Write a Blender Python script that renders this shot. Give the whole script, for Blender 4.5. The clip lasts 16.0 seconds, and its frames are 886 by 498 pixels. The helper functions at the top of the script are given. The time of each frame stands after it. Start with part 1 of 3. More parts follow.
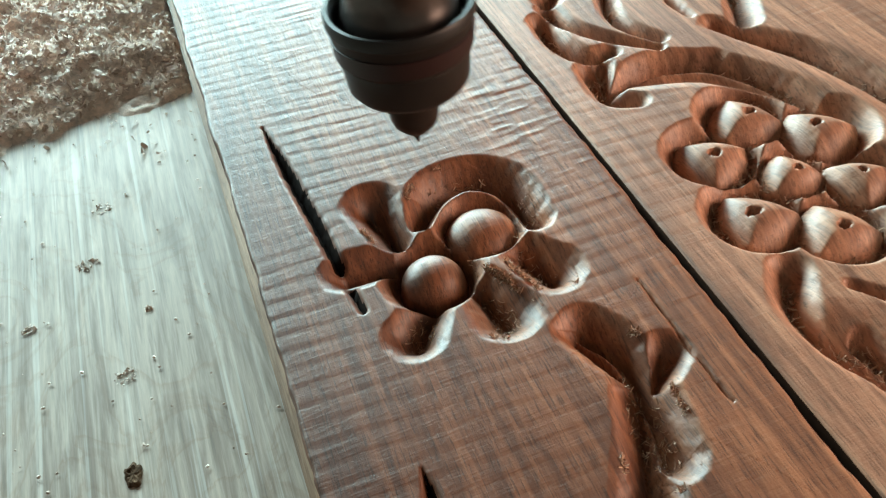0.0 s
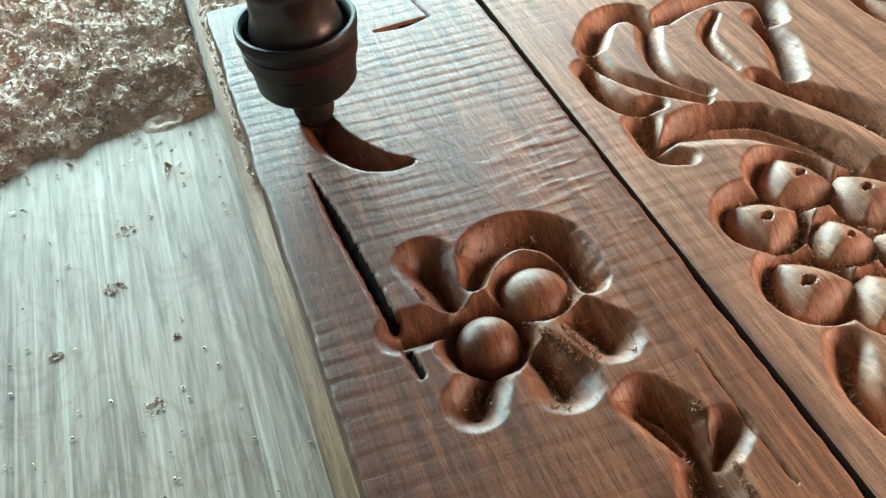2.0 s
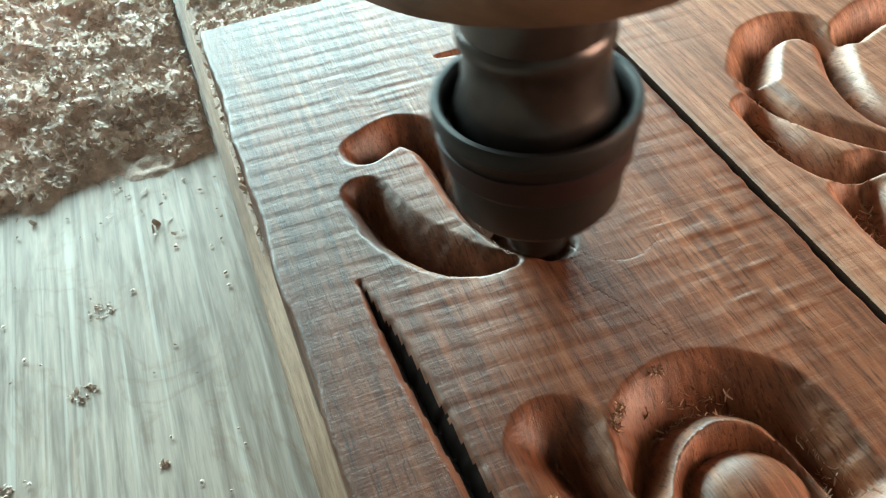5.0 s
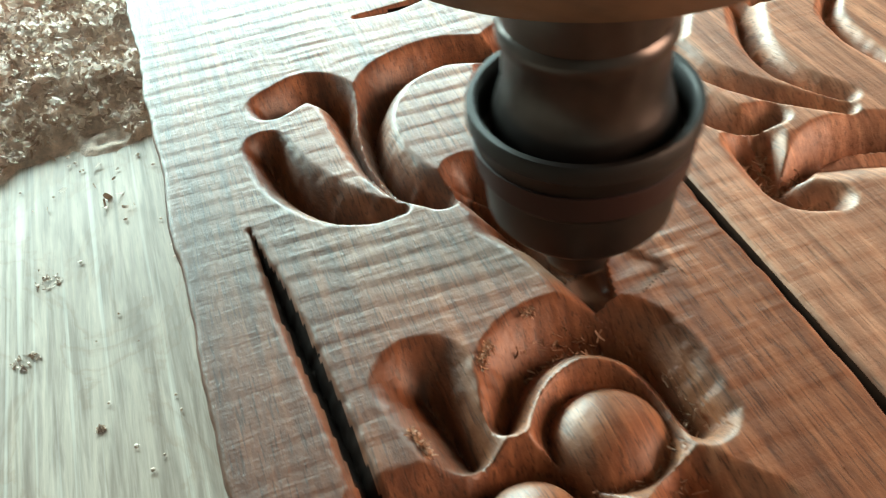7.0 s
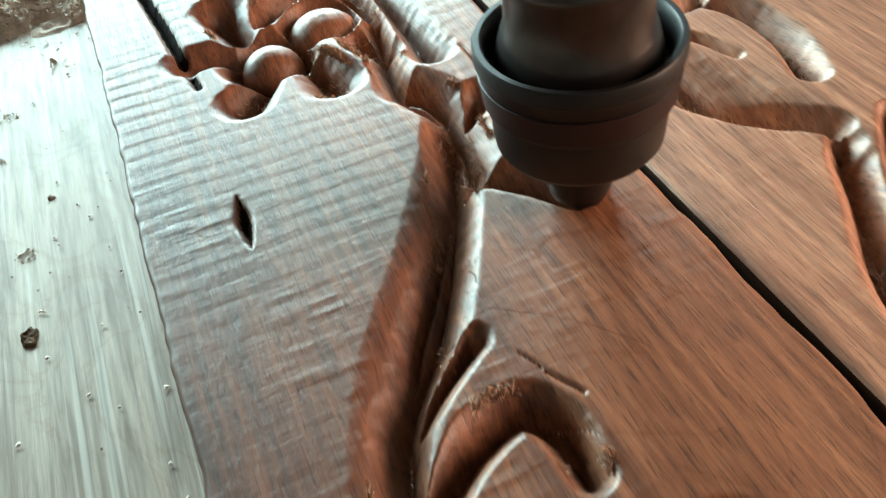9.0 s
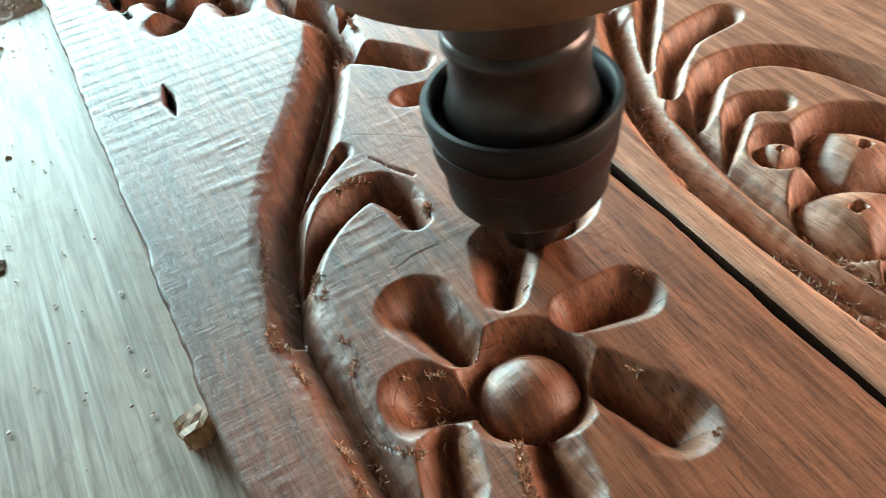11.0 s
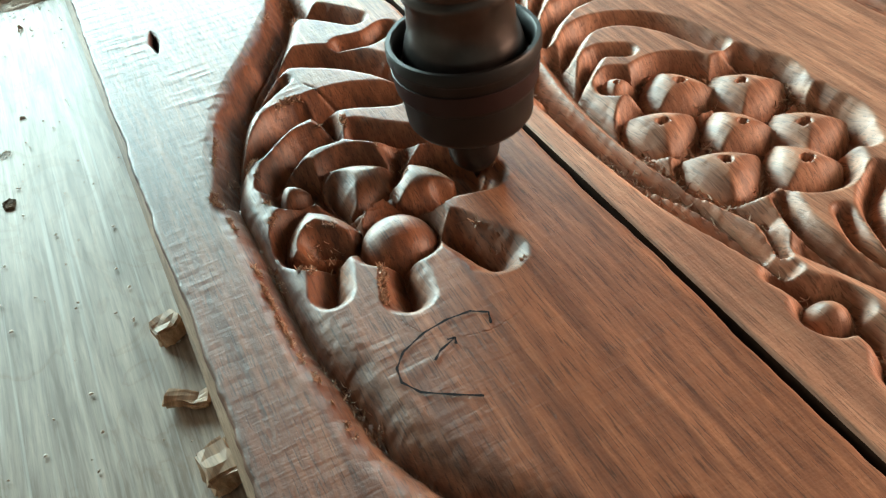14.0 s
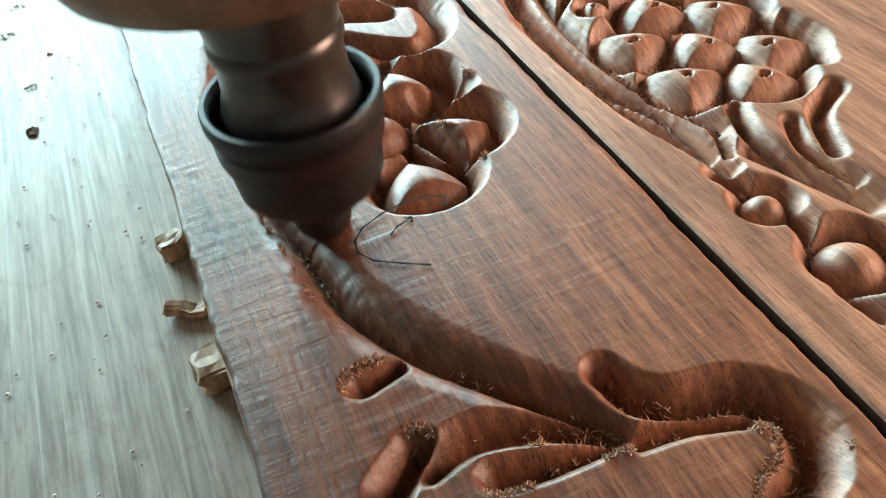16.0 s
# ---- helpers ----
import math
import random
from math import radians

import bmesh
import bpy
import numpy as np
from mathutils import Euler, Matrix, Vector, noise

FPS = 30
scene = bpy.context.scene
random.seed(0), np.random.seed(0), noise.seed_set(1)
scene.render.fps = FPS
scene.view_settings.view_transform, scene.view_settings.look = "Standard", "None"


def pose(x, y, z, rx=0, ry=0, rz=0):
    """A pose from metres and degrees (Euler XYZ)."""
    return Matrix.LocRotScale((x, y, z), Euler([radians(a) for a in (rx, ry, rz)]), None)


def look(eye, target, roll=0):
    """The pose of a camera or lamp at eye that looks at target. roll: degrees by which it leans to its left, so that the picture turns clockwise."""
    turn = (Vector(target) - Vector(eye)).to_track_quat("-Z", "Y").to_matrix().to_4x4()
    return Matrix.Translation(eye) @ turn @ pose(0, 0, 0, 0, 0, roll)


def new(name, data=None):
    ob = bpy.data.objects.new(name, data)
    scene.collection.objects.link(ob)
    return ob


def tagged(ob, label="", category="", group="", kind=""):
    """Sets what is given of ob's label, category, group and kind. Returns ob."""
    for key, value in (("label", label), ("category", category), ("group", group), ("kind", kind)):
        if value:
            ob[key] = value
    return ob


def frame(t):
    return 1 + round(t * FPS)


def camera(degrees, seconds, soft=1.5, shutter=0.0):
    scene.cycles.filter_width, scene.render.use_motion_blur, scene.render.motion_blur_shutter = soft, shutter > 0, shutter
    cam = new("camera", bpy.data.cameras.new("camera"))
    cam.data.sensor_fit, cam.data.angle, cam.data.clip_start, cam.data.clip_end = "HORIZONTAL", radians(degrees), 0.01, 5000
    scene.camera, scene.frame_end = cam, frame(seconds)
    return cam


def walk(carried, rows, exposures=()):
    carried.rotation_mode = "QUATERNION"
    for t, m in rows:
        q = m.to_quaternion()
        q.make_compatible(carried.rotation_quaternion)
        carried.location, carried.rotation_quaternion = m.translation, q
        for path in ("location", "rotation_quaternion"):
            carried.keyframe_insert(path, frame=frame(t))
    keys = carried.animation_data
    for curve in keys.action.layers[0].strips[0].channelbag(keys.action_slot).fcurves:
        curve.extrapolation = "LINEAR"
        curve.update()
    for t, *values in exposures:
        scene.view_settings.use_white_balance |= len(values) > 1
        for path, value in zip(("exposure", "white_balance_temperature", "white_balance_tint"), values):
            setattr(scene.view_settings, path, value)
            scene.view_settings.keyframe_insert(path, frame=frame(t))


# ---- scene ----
cam = camera(55.0, 16.0, soft=1.15, shutter=0.4)
PATH = [
    (0, (0.009, 0.001, 0.179), (0.371, 1.353, -1.25), -7.6),
    (0.5, (0.01, -0.004, 0.193), (0.373, 1.335, -1.248), -7.8),
    (1, (0.006, 0.009, 0.194), (0.375, 1.345, -1.248), -7.0),
    (1.5, (-0.001, 0.019, 0.19), (0.369, 1.348, -1.258), -6.2),
    (2, (-0.003, 0.021, 0.195), (0.373, 1.353, -1.248), -5.8),
    (2.5, (-0.004, 0.027, 0.202), (0.378, 1.368, -1.232), -5.6),
    (3, (-0.007, 0.042, 0.199), (0.374, 1.391, -1.227), -6.0),
    (3.5, (-0.011, 0.071, 0.186), (0.366, 1.429, -1.233), -6.5),
    (3.7, (-0.01, 0.082, 0.179), (0.363, 1.443, -1.239), -6.6),
    (6, (0.012, 0.127, 0.131), (0.392, 1.47, -1.301), -6.6),
    (6.5, (0.018, 0.119, 0.131), (0.391, 1.462, -1.303), -6.9),
    (7, (0.022, 0.104, 0.133), (0.385, 1.455, -1.297), -7.0),
    (7.5, (0.03, 0.079, 0.132), (0.389, 1.448, -1.282), -6.6),
    (8, (0.029, 0.025, 0.13), (0.379, 1.382, -1.297), -8.0),
    (8.5, (0.032, -0.029, 0.133), (0.392, 1.328, -1.291), -9.1),
    (9, (0.024, -0.065, 0.134), (0.428, 1.284, -1.286), -9.4),
    (9.5, (0.015, -0.096, 0.133), (0.48, 1.252, -1.269), -9.1),
    (9.7, (0.013, -0.109, 0.134), (0.509, 1.238, -1.259), -8.8),
    (11.8, (0.011, -0.163, 0.153), (0.522, 1.15, -1.266), -11.0),
    (12, (0.01, -0.168, 0.155), (0.532, 1.146, -1.26), -10.9),
    (12.5, (0.001, -0.188, 0.162), (0.567, 1.131, -1.231), -9.5),
    (13, (0.0, -0.21, 0.165), (0.567, 1.132, -1.206), -8.3),
    (13.5, (0.002, -0.224, 0.163), (0.543, 1.138, -1.198), -8.1),
    (14, (0.008, -0.231, 0.157), (0.526, 1.137, -1.208), -8.4),
    (14.5, (0.014, -0.235, 0.149), (0.518, 1.133, -1.221), -8.7),
    (15, (0.016, -0.246, 0.139), (0.497, 1.121, -1.239), -8.5),
    (15.5, (0.014, -0.258, 0.143), (0.471, 1.111, -1.241), -8.2),
    (16, (0.012, -0.265, 0.147), (0.45, 1.113, -1.235), -8.2),
]
walk(cam, [(t, look(eye, target, roll)) for t, eye, target, roll in PATH], exposures=[(0.0, -0.3, 6800, 10), (3.5, -0.28, 6650, 10), (6.0, -0.22, 7100, 11), (7.0, -0.1, 7350, 11), (7.5, -0.05, 7900, 10), (8.0, 0.0, 8200, 10), (8.5, -0.08, 7600, 11), (9.0, -0.12, 6900, 10), (9.5, -0.08, 6800, 10), (12.0, -0.06, 6400, 8), (13.0, 0.1, 6700, 10), (13.6, 0.0, 7000, 11), (14.3, -0.28, 7050, 11), (15.0, -0.1, 6750, 10), (16.0, -0.05, 6550, 9)])

# ---- light ----
world = bpy.data.worlds.new("sky")
scene.world = world
world.use_nodes = True
wn = world.node_tree
sky = wn.nodes.new("ShaderNodeTexSky")
sky.sky_type = "NISHITA"
sky.sun_disc = False
sky.sun_elevation, sky.sun_rotation = radians(28), radians(-20)
wn.links.new(sky.outputs[0], wn.nodes["Background"].inputs[0])
wn.nodes["Background"].inputs[1].default_value = 0.12


def area_lamp(name, m, w, h, power, colour):
    data = bpy.data.lights.new(name, "AREA")
    data.shape, data.size, data.size_y, data.energy, data.color = "RECTANGLE", w, h, power, colour
    ob = new(name, data)
    ob.matrix_world = m
    return ob


# daylight through the far workshop window, and a weaker, warmer fill lamp added at the side
area_lamp("window_daylight", look((-0.1, 2.36, 0.50), (0.0, 0.1, 0.0)), 2.8, 0.6, 250, (0.60, 0.94, 1.0))
area_lamp("side_fill", look((2.36, -1.0, 0.75), (0.05, 0.1, 0.0)), 1.4, 1.2, 95, (1.0, 0.70, 0.54))

# ---- materials ----


def nodes_of(name):
    mat = bpy.data.materials.new(name)
    mat.use_nodes = True
    nt = mat.node_tree
    return mat, nt, nt.nodes["Principled BSDF"]


def mk(nt, kind, **values):
    n = nt.nodes.new(kind)
    for k, v in values.items():
        if k in n.inputs:
            n.inputs[k].default_value = v
    return n


def coords(nt, scale, source="Object"):
    tc = nt.nodes.new("ShaderNodeTexCoord")
    mp = nt.nodes.new("ShaderNodeMapping")
    mp.inputs["Scale"].default_value = scale
    nt.links.new(tc.outputs[source], mp.inputs["Vector"])
    return mp.outputs[0]


def noise_tex(nt, vec, scale, detail=4.0, rough=0.6, warp=0.0):
    n = mk(nt, "ShaderNodeTexNoise", Scale=scale, Detail=detail, Roughness=rough, Distortion=warp)
    nt.links.new(vec, n.inputs["Vector"])
    return n.outputs["Fac"]


def ramp(nt, fac, stops):
    r = nt.nodes.new("ShaderNodeValToRGB")
    while len(r.color_ramp.elements) < len(stops):
        r.color_ramp.elements.new(0.5)
    for e, (p, c) in zip(r.color_ramp.elements, stops):
        e.position, e.color = p, (*c, 1)
    nt.links.new(fac, r.inputs[0])
    return r.outputs[0]


def mix(nt, a, b, fac, mode="MIX"):
    m = nt.nodes.new("ShaderNodeMix")
    m.data_type, m.blend_type = "RGBA", mode
    for sock, v in ((m.inputs[6], a), (m.inputs[7], b), (m.inputs[0], fac)):
        if isinstance(v, (int, float)):
            sock.default_value = v
        elif isinstance(v, tuple):
            sock.default_value = (*v, 1)
        else:
            nt.links.new(v, sock)
    return m.outputs[2]


def bump(nt, fac, strength, distance, normal=None):
    b = mk(nt, "ShaderNodeBump", Strength=strength, Distance=distance)
    nt.links.new(fac, b.inputs["Height"])
    if normal:
        nt.links.new(normal, b.inputs["Normal"])
    return b.outputs[0]


def hardwood(name, dark, mid, light, rough=0.42, pore=0.5, shift=0.0, relief=1.0, fuzz=0.02, cross_shade=0.0, gloss=0.75, streak=0.0):
    """Open-pored plank wood, its grain along y."""
    mat, nt, bsdf = nodes_of(name)
    v = coords(nt, (1.0, 0.06, 0.35))
    fine = coords(nt, (1.0, 0.05, 0.3))
    wide = coords(nt, (1.0, 0.3, 0.5))
    grain = noise_tex(nt, v, 520 + shift, 5, 0.65, 0.3)
    col = ramp(nt, grain, [(0.28, dark), (0.5, mid), (0.72, light)])
    band = noise_tex(nt, v, 165 + shift, 4, 0.6, 0.8)
    col = mix(nt, col, ramp(nt, band, [(0.37, (0.52, 0.44, 0.39)), (0.59, (1.14, 1.10, 1.06))]), 0.8, "MULTIPLY")
    pores = noise_tex(nt, fine, 2300, 2, 0.5)
    pmask = ramp(nt, pores, [(0.36, (1, 1, 1)), (0.44, (0, 0, 0))])
    col = mix(nt, col, tuple(c * 0.3 for c in dark), mix(nt, (0, 0, 0), pmask, pore))
    stain = noise_tex(nt, wide, 14, 4, 0.6)
    col = mix(nt, col, ramp(nt, stain, [(0.35, (0.78, 0.72, 0.68)), (0.65, (1.06, 1.04, 1.02))]), 0.6, "MULTIPLY")
    if streak:
        # raised bleached grain lines, and faint brown water marks
        lines = noise_tex(nt, coords(nt, (1.0, 0.012, 1.0)), 230, 3, 0.6)
        col = mix(nt, col, (0.86, 0.82, 0.77), mix(nt, (0, 0, 0), ramp(nt, lines, [(0.55, (0, 0, 0)), (0.64, (1, 1, 1))]), streak))
        marks = noise_tex(nt, coords(nt, (1.0, 0.55, 1.0)), 22, 5, 0.55, 1.6)
        col = mix(nt, col, ramp(nt, marks, [(0.44, (1, 1, 1)), (0.49, (0.80, 0.70, 0.62)), (0.51, (0.97, 0.96, 0.95)), (0.62, (1, 1, 1))]), 0.6, "MULTIPLY")
    if cross_shade:
        # dark wood at x = 0 plus light gradient painted across; border wanders with the grain
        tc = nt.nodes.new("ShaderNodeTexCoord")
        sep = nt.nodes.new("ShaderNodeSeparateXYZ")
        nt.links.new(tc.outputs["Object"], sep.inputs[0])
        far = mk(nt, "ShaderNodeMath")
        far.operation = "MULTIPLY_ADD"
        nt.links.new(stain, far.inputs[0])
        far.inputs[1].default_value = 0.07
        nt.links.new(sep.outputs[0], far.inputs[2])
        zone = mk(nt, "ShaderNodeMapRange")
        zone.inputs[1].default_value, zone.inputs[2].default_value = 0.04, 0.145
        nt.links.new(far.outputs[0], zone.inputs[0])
        col = mix(nt, col, ramp(nt, zone.outputs[0], [(0.0, (1 - cross_shade, 1 - 1.1 * cross_shade, 1 - 1.2 * cross_shade)), (1.0, (1.35, 1.35, 1.35))]), 1.0, "MULTIPLY")
    nt.links.new(col, bsdf.inputs["Base Color"])
    r = mk(nt, "ShaderNodeMapRange")
    r.inputs[3].default_value, r.inputs[4].default_value = rough - 0.08, rough + 0.14
    nt.links.new(stain, r.inputs[0])
    nt.links.new(r.outputs[0], bsdf.inputs["Roughness"])
    bsdf.inputs["Specular IOR Level"].default_value = gloss
    bsdf.inputs["Sheen Weight"].default_value, bsdf.inputs["Sheen Roughness"].default_value = fuzz, 0.45
    n1 = bump(nt, pmask, 0.1 * relief, -0.0003)
    n2 = bump(nt, grain, 0.16 * relief, 0.0003, n1)
    tear = noise_tex(nt, coords(nt, (1.0, 0.5, 1.0)), 700, 4, 0.7)
    n3 = bump(nt, tear, 0.28 * relief, 0.00035, n2)
    saw = noise_tex(nt, coords(nt, (0.10, 1.0, 1.0)), 1100, 3, 0.6)
    nt.links.new(bump(nt, saw, 0.22 * relief, 0.0003, n3), bsdf.inputs["Normal"])
    return mat


def plain(name, colour, rough, metal=0.0, vary=0.25, scale=60, spec=0.5, bump_by=0.0):
    mat, nt, bsdf = nodes_of(name)
    v = coords(nt, (1, 1, 1))
    f = noise_tex(nt, v, scale, 5, 0.65)
    g = noise_tex(nt, v, scale * 0.17, 3, 0.5)
    lo, hi = tuple(c * (1 - vary) for c in colour), tuple(min(1, c * (1 + vary)) for c in colour)
    col = mix(nt, ramp(nt, f, [(0.3, lo), (0.7, hi)]), ramp(nt, g, [(0.35, lo), (0.65, hi)]), 0.4)
    nt.links.new(col, bsdf.inputs["Base Color"])
    r = mk(nt, "ShaderNodeMapRange")
    r.inputs[3].default_value, r.inputs[4].default_value = max(0.02, rough - 0.1), min(1, rough + 0.12)
    nt.links.new(g, r.inputs[0])
    nt.links.new(r.outputs[0], bsdf.inputs["Roughness"])
    bsdf.inputs["Metallic"].default_value = metal
    bsdf.inputs["Specular IOR Level"].default_value = spec
    if bump_by:
        nt.links.new(bump(nt, f, 0.5, bump_by), bsdf.inputs["Normal"])
    return mat


M_BOARD = hardwood("sapele_board", (0.165, 0.059, 0.027), (0.285, 0.107, 0.050), (0.43, 0.183, 0.092), 0.45, 0.6, relief=1.4, cross_shade=0.46)
M_PANEL = hardwood("sapele_panel", (0.35, 0.152, 0.087), (0.54, 0.258, 0.155), (0.72, 0.395, 0.252), 0.5, 0.5, shift=17, relief=1.4)
M_TABLE = hardwood("bleached_plywood", (0.36, 0.305, 0.265), (0.48, 0.405, 0.355), (0.60, 0.515, 0.455), 0.5, 0.10, 5, 0.3, gloss=0.4, streak=0.4)
M_PALE = hardwood("pale_softwood", (0.50, 0.28, 0.16), (0.68, 0.43, 0.27), (0.78, 0.55, 0.38), 0.55, 0.2, 9, 0.5)
# browner than M_PALE, and its colour darkened for the weaker light on the plank
M_PLANK = hardwood("dimmed_softwood", (0.26, 0.15, 0.09), (0.40, 0.25, 0.16), (0.52, 0.36, 0.25), 0.6, 0.3, 11, 0.8, gloss=0.4)
# near-black board sides: shade of the gap put into the colour
M_GAP_SHADE = plain("gap_shade", (0.040, 0.019, 0.012), 0.9, vary=0.4, scale=200, spec=0.08)
M_KNOT = plain("broken_knot", (0.10, 0.055, 0.032), 0.85, vary=0.6, scale=500, spec=0.1)
# near black, for cracks deeper than 1.6 mm
M_DARK = plain("dark_split", (0.016, 0.009, 0.007), 0.9, vary=0.4, scale=400, spec=0.08)
M_DUST = plain("coarse_sawdust", (0.68, 0.52, 0.44), 0.85, vary=0.45, scale=300, bump_by=0.002)
M_NUT = plain("black_oxide_steel", (0.011, 0.009, 0.009), 0.46, 0.1, 0.3, 80)
M_RED = plain("dark_red_ring", (0.022, 0.006, 0.007), 0.46, 0.1, 0.3, 80)
M_SHAFT = plain("worn_dark_steel", (0.10, 0.085, 0.08), 0.28, 0.85, 0.4, 45)
M_CUTTER = plain("carbide_cutter", (0.035, 0.026, 0.023), 0.42, 0.5, 0.3, 90)
M_BRASS = plain("dusty_bronze_housing", (0.30, 0.165, 0.10), 0.45, 0.15, 0.8, 55, bump_by=0.0006)
M_PENCIL = plain("graphite", (0.02, 0.018, 0.02), 0.8, vary=0.2, spec=0.1)
# unseen walls, kept dark to hold down the bounce light
M_WALL = plain("limewashed_wall", (0.16, 0.135, 0.115), 0.8, vary=0.1, scale=4)
M_FLOOR = plain("concrete_floor", (0.22, 0.20, 0.18), 0.7, vary=0.2, scale=6)

# island-varied shavings
M_CHIP, _nt, _b = nodes_of("shavings")
_g = _nt.nodes.new("ShaderNodeNewGeometry")
_nt.links.new(ramp(_nt, _g.outputs["Random Per Island"], [(0.0, (0.42, 0.28, 0.21)), (0.5, (0.74, 0.57, 0.48)), (1.0, (0.92, 0.80, 0.72))]), _b.inputs["Base Color"])
_b.inputs["Roughness"].default_value = 0.6

M_FIBRE, _nt, _b = nodes_of("wood_fibres")
_g = _nt.nodes.new("ShaderNodeNewGeometry")
_nt.links.new(ramp(_nt, _g.outputs["Random Per Island"], [(0.0, (0.26, 0.12, 0.065)), (1.0, (0.66, 0.42, 0.29))]), _b.inputs["Base Color"])
_b.inputs["Roughness"].default_value = 0.7

# ---- helpers ----


def part(name, bm, material, parent=None, label=""):
    me = bpy.data.meshes.new(name)
    bm.to_mesh(me)
    bm.free()
    me.materials.append(material)
    ob = new(name, me)
    if parent:
        ob.parent = parent
    if label:
        ob["label"] = label
    return ob


def box(bm, lo, hi, bevel=0.0):
    r = bmesh.ops.create_cube(bm, size=1.0)
    for v in r["verts"]:
        v.co = Vector([lo[i] + (v.co[i] + 0.5) * (hi[i] - lo[i]) for i in range(3)])
    if bevel:
        edges = list({e for v in r["verts"] for e in v.link_edges})
        bmesh.ops.bevel(bm, geom=edges, offset=bevel, segments=2, affect="EDGES")
    return bm


def smooth(ob, angle=40):
    ob.data.shade_smooth()
    ob.data.set_sharp_from_angle(angle=radians(angle))
    return ob


def lathe(profile, n=72):
    """A closed turned solid round z from (radius, height) pairs in mm."""
    bm = bmesh.new()
    rings = []
    for r, z in profile:
        if r < 1e-6:
            rings.append([bm.verts.new((0, 0, z / 1000))])
        else:
            rings.append([bm.verts.new((r / 1000 * math.cos(2 * math.pi * i / n), r / 1000 * math.sin(2 * math.pi * i / n), z / 1000)) for i in range(n)])
    for a, b in zip(rings, rings[1:]):
        for i in range(n):
            j = (i + 1) % n
            if len(a) == 1 and len(b) > 1:
                bm.faces.new((a[0], b[j], b[i]))
            elif len(b) == 1 and len(a) > 1:
                bm.faces.new((a[i], a[j], b[0]))
            elif len(a) > 1:
                bm.faces.new((a[i], a[j], b[j], b[i]))
    bmesh.ops.recalc_face_normals(bm, faces=bm.faces)
    return bm


def value_noise(x, y, cell, seed):
    """Smooth value noise on arrays, about -1 to 1."""
    rng = np.random.RandomState(seed)
    tab = rng.uniform(-1, 1, (256, 256))
    u, v = x / cell, y / cell
    i, j = np.floor(u).astype(int), np.floor(v).astype(int)
    fu, fv = u - i, v - j
    fu, fv = fu * fu * (3 - 2 * fu), fv * fv * (3 - 2 * fv)
    a, b = tab[i % 256, j % 256], tab[(i + 1) % 256, j % 256]
    c, d = tab[i % 256, (j + 1) % 256], tab[(i + 1) % 256, (j + 1) % 256]
    return (a * (1 - fu) + b * fu) * (1 - fv) + (c * (1 - fu) + d * fu) * fv


# ---- the carved pattern: strokes of the round-nosed cutter, (depth, [(x, y, half width), ...]) in mm ----
FL1 = [
    (9, [(43.5, 182.4, 7.3), (40.5, 199.1, 9.1)]),
    (9, [(52.1, 186.3, 5.3), (60.5, 196.6, 8.0), (72.0, 199.0, 8.0), (82.3, 190.8, 7.9), (84.4, 172.0, 5.8)]),
    (9, [(75.5, 160.5, 6.9), (80.2, 150.3, 9.1)]),
    (9.5, [(59.3, 153.5, 6.7), (61.7, 141.0, 9.8)]),
    (9, [(44.8, 153.3, 6.0), (36.5, 144.0, 8.6)]),
    (8, [(40.5, 173.4, 7.1), (25.2, 174.4, 7.4)]),
    (10, [(48.6, 165.3, 15.5), (48.7, 165.0, 15.5)]),
    (9.5, [(68.3, 177.7, 13.8), (68.7, 176.4, 13.7)]),
]
STEM = [
    (9, [(78.8, 127.7, 6.8), (84.0, 117.1, 7.2), (83.1, 101.3, 7.5), (79.9, 85.5, 7.7)]),
    (10, [(82.1, 103.6, 7.0), (67.1, 70.3, 6.7), (52.4, 45.0, 7.0), (39.1, 28.4, 7.2), (32.0, 11.6, 6.2), (26.8, -6.4, 5.7), (23.2, -16.8, 5.0)]),
    (8, [(57.2, 36.5, 3.6), (46.6, 29.7, 3.8), (38.5, 21.4, 3.0)]),
    (9, [(63.3, -0.3, 3.8), (63.2, 10.1, 4.9), (58.5, 17.6, 5.1), (47.9, 14.9, 5.0), (37.4, 6.8, 4.5), (30.3, -2.8, 4.3)]),
    (7, [(75.8, 127.3, 5.6), (81.2, 111.7, 4.3)]),
    (7, [(93.5, 111.3, 6.4), (87.2, 105.0, 4.5)]),
    (10, [(79.8, 97.2, 7.4), (59.6, 63.5, 7.7), (41.5, 35.5, 8.4), (30.5, 8.3, 8.1), (25.6, -18.5, 7.9), (25.6, -44.5, 7.3), (25.3, -64.5, 7.4), (25.8, -87.1, 7.4), (29.7, -108.9, 7.7), (31.4, -124.6, 7.7)]),
    (10, [(28.2, -98.6, 8.3), (30.4, -120.2, 8.7), (39.8, -141.3, 8.6), (51.5, -158.3, 7.6), (62.9, -172.6, 6.4), (70.8, -183.7, 4.7)]),
    (7, [(26.5, -147.7, 4.3), (35.1, -146.1, 3.8)]),
    (8, [(30.9, -168.4, 4.6), (23.1, -174.5, 5.0)]),
    (8, [(31.5, -174.5, 3.4), (41.7, -171.0, 4.6), (56.3, -175.1, 4.8), (68.6, -183.0, 4.0)]),
    (9.5, [(73.7, -169.2, 4.3), (76.3, -177.2, 5.3), (83.5, -182.6, 5.2), (95.7, -186.6, 6.1), (101.9, -196.1, 6.4), (98.0, -205.6, 6.4), (88.9, -210.3, 5.8)]),
    (7, [(71.7, -186.4, 3.7), (82.4, -188.2, 3.3), (93.8, -192.6, 2.8)]),
    (7, [(43.0, -181.9, 4.2), (53.9, -183.7, 3.7), (68.2, -184.4, 3.2)]),
]
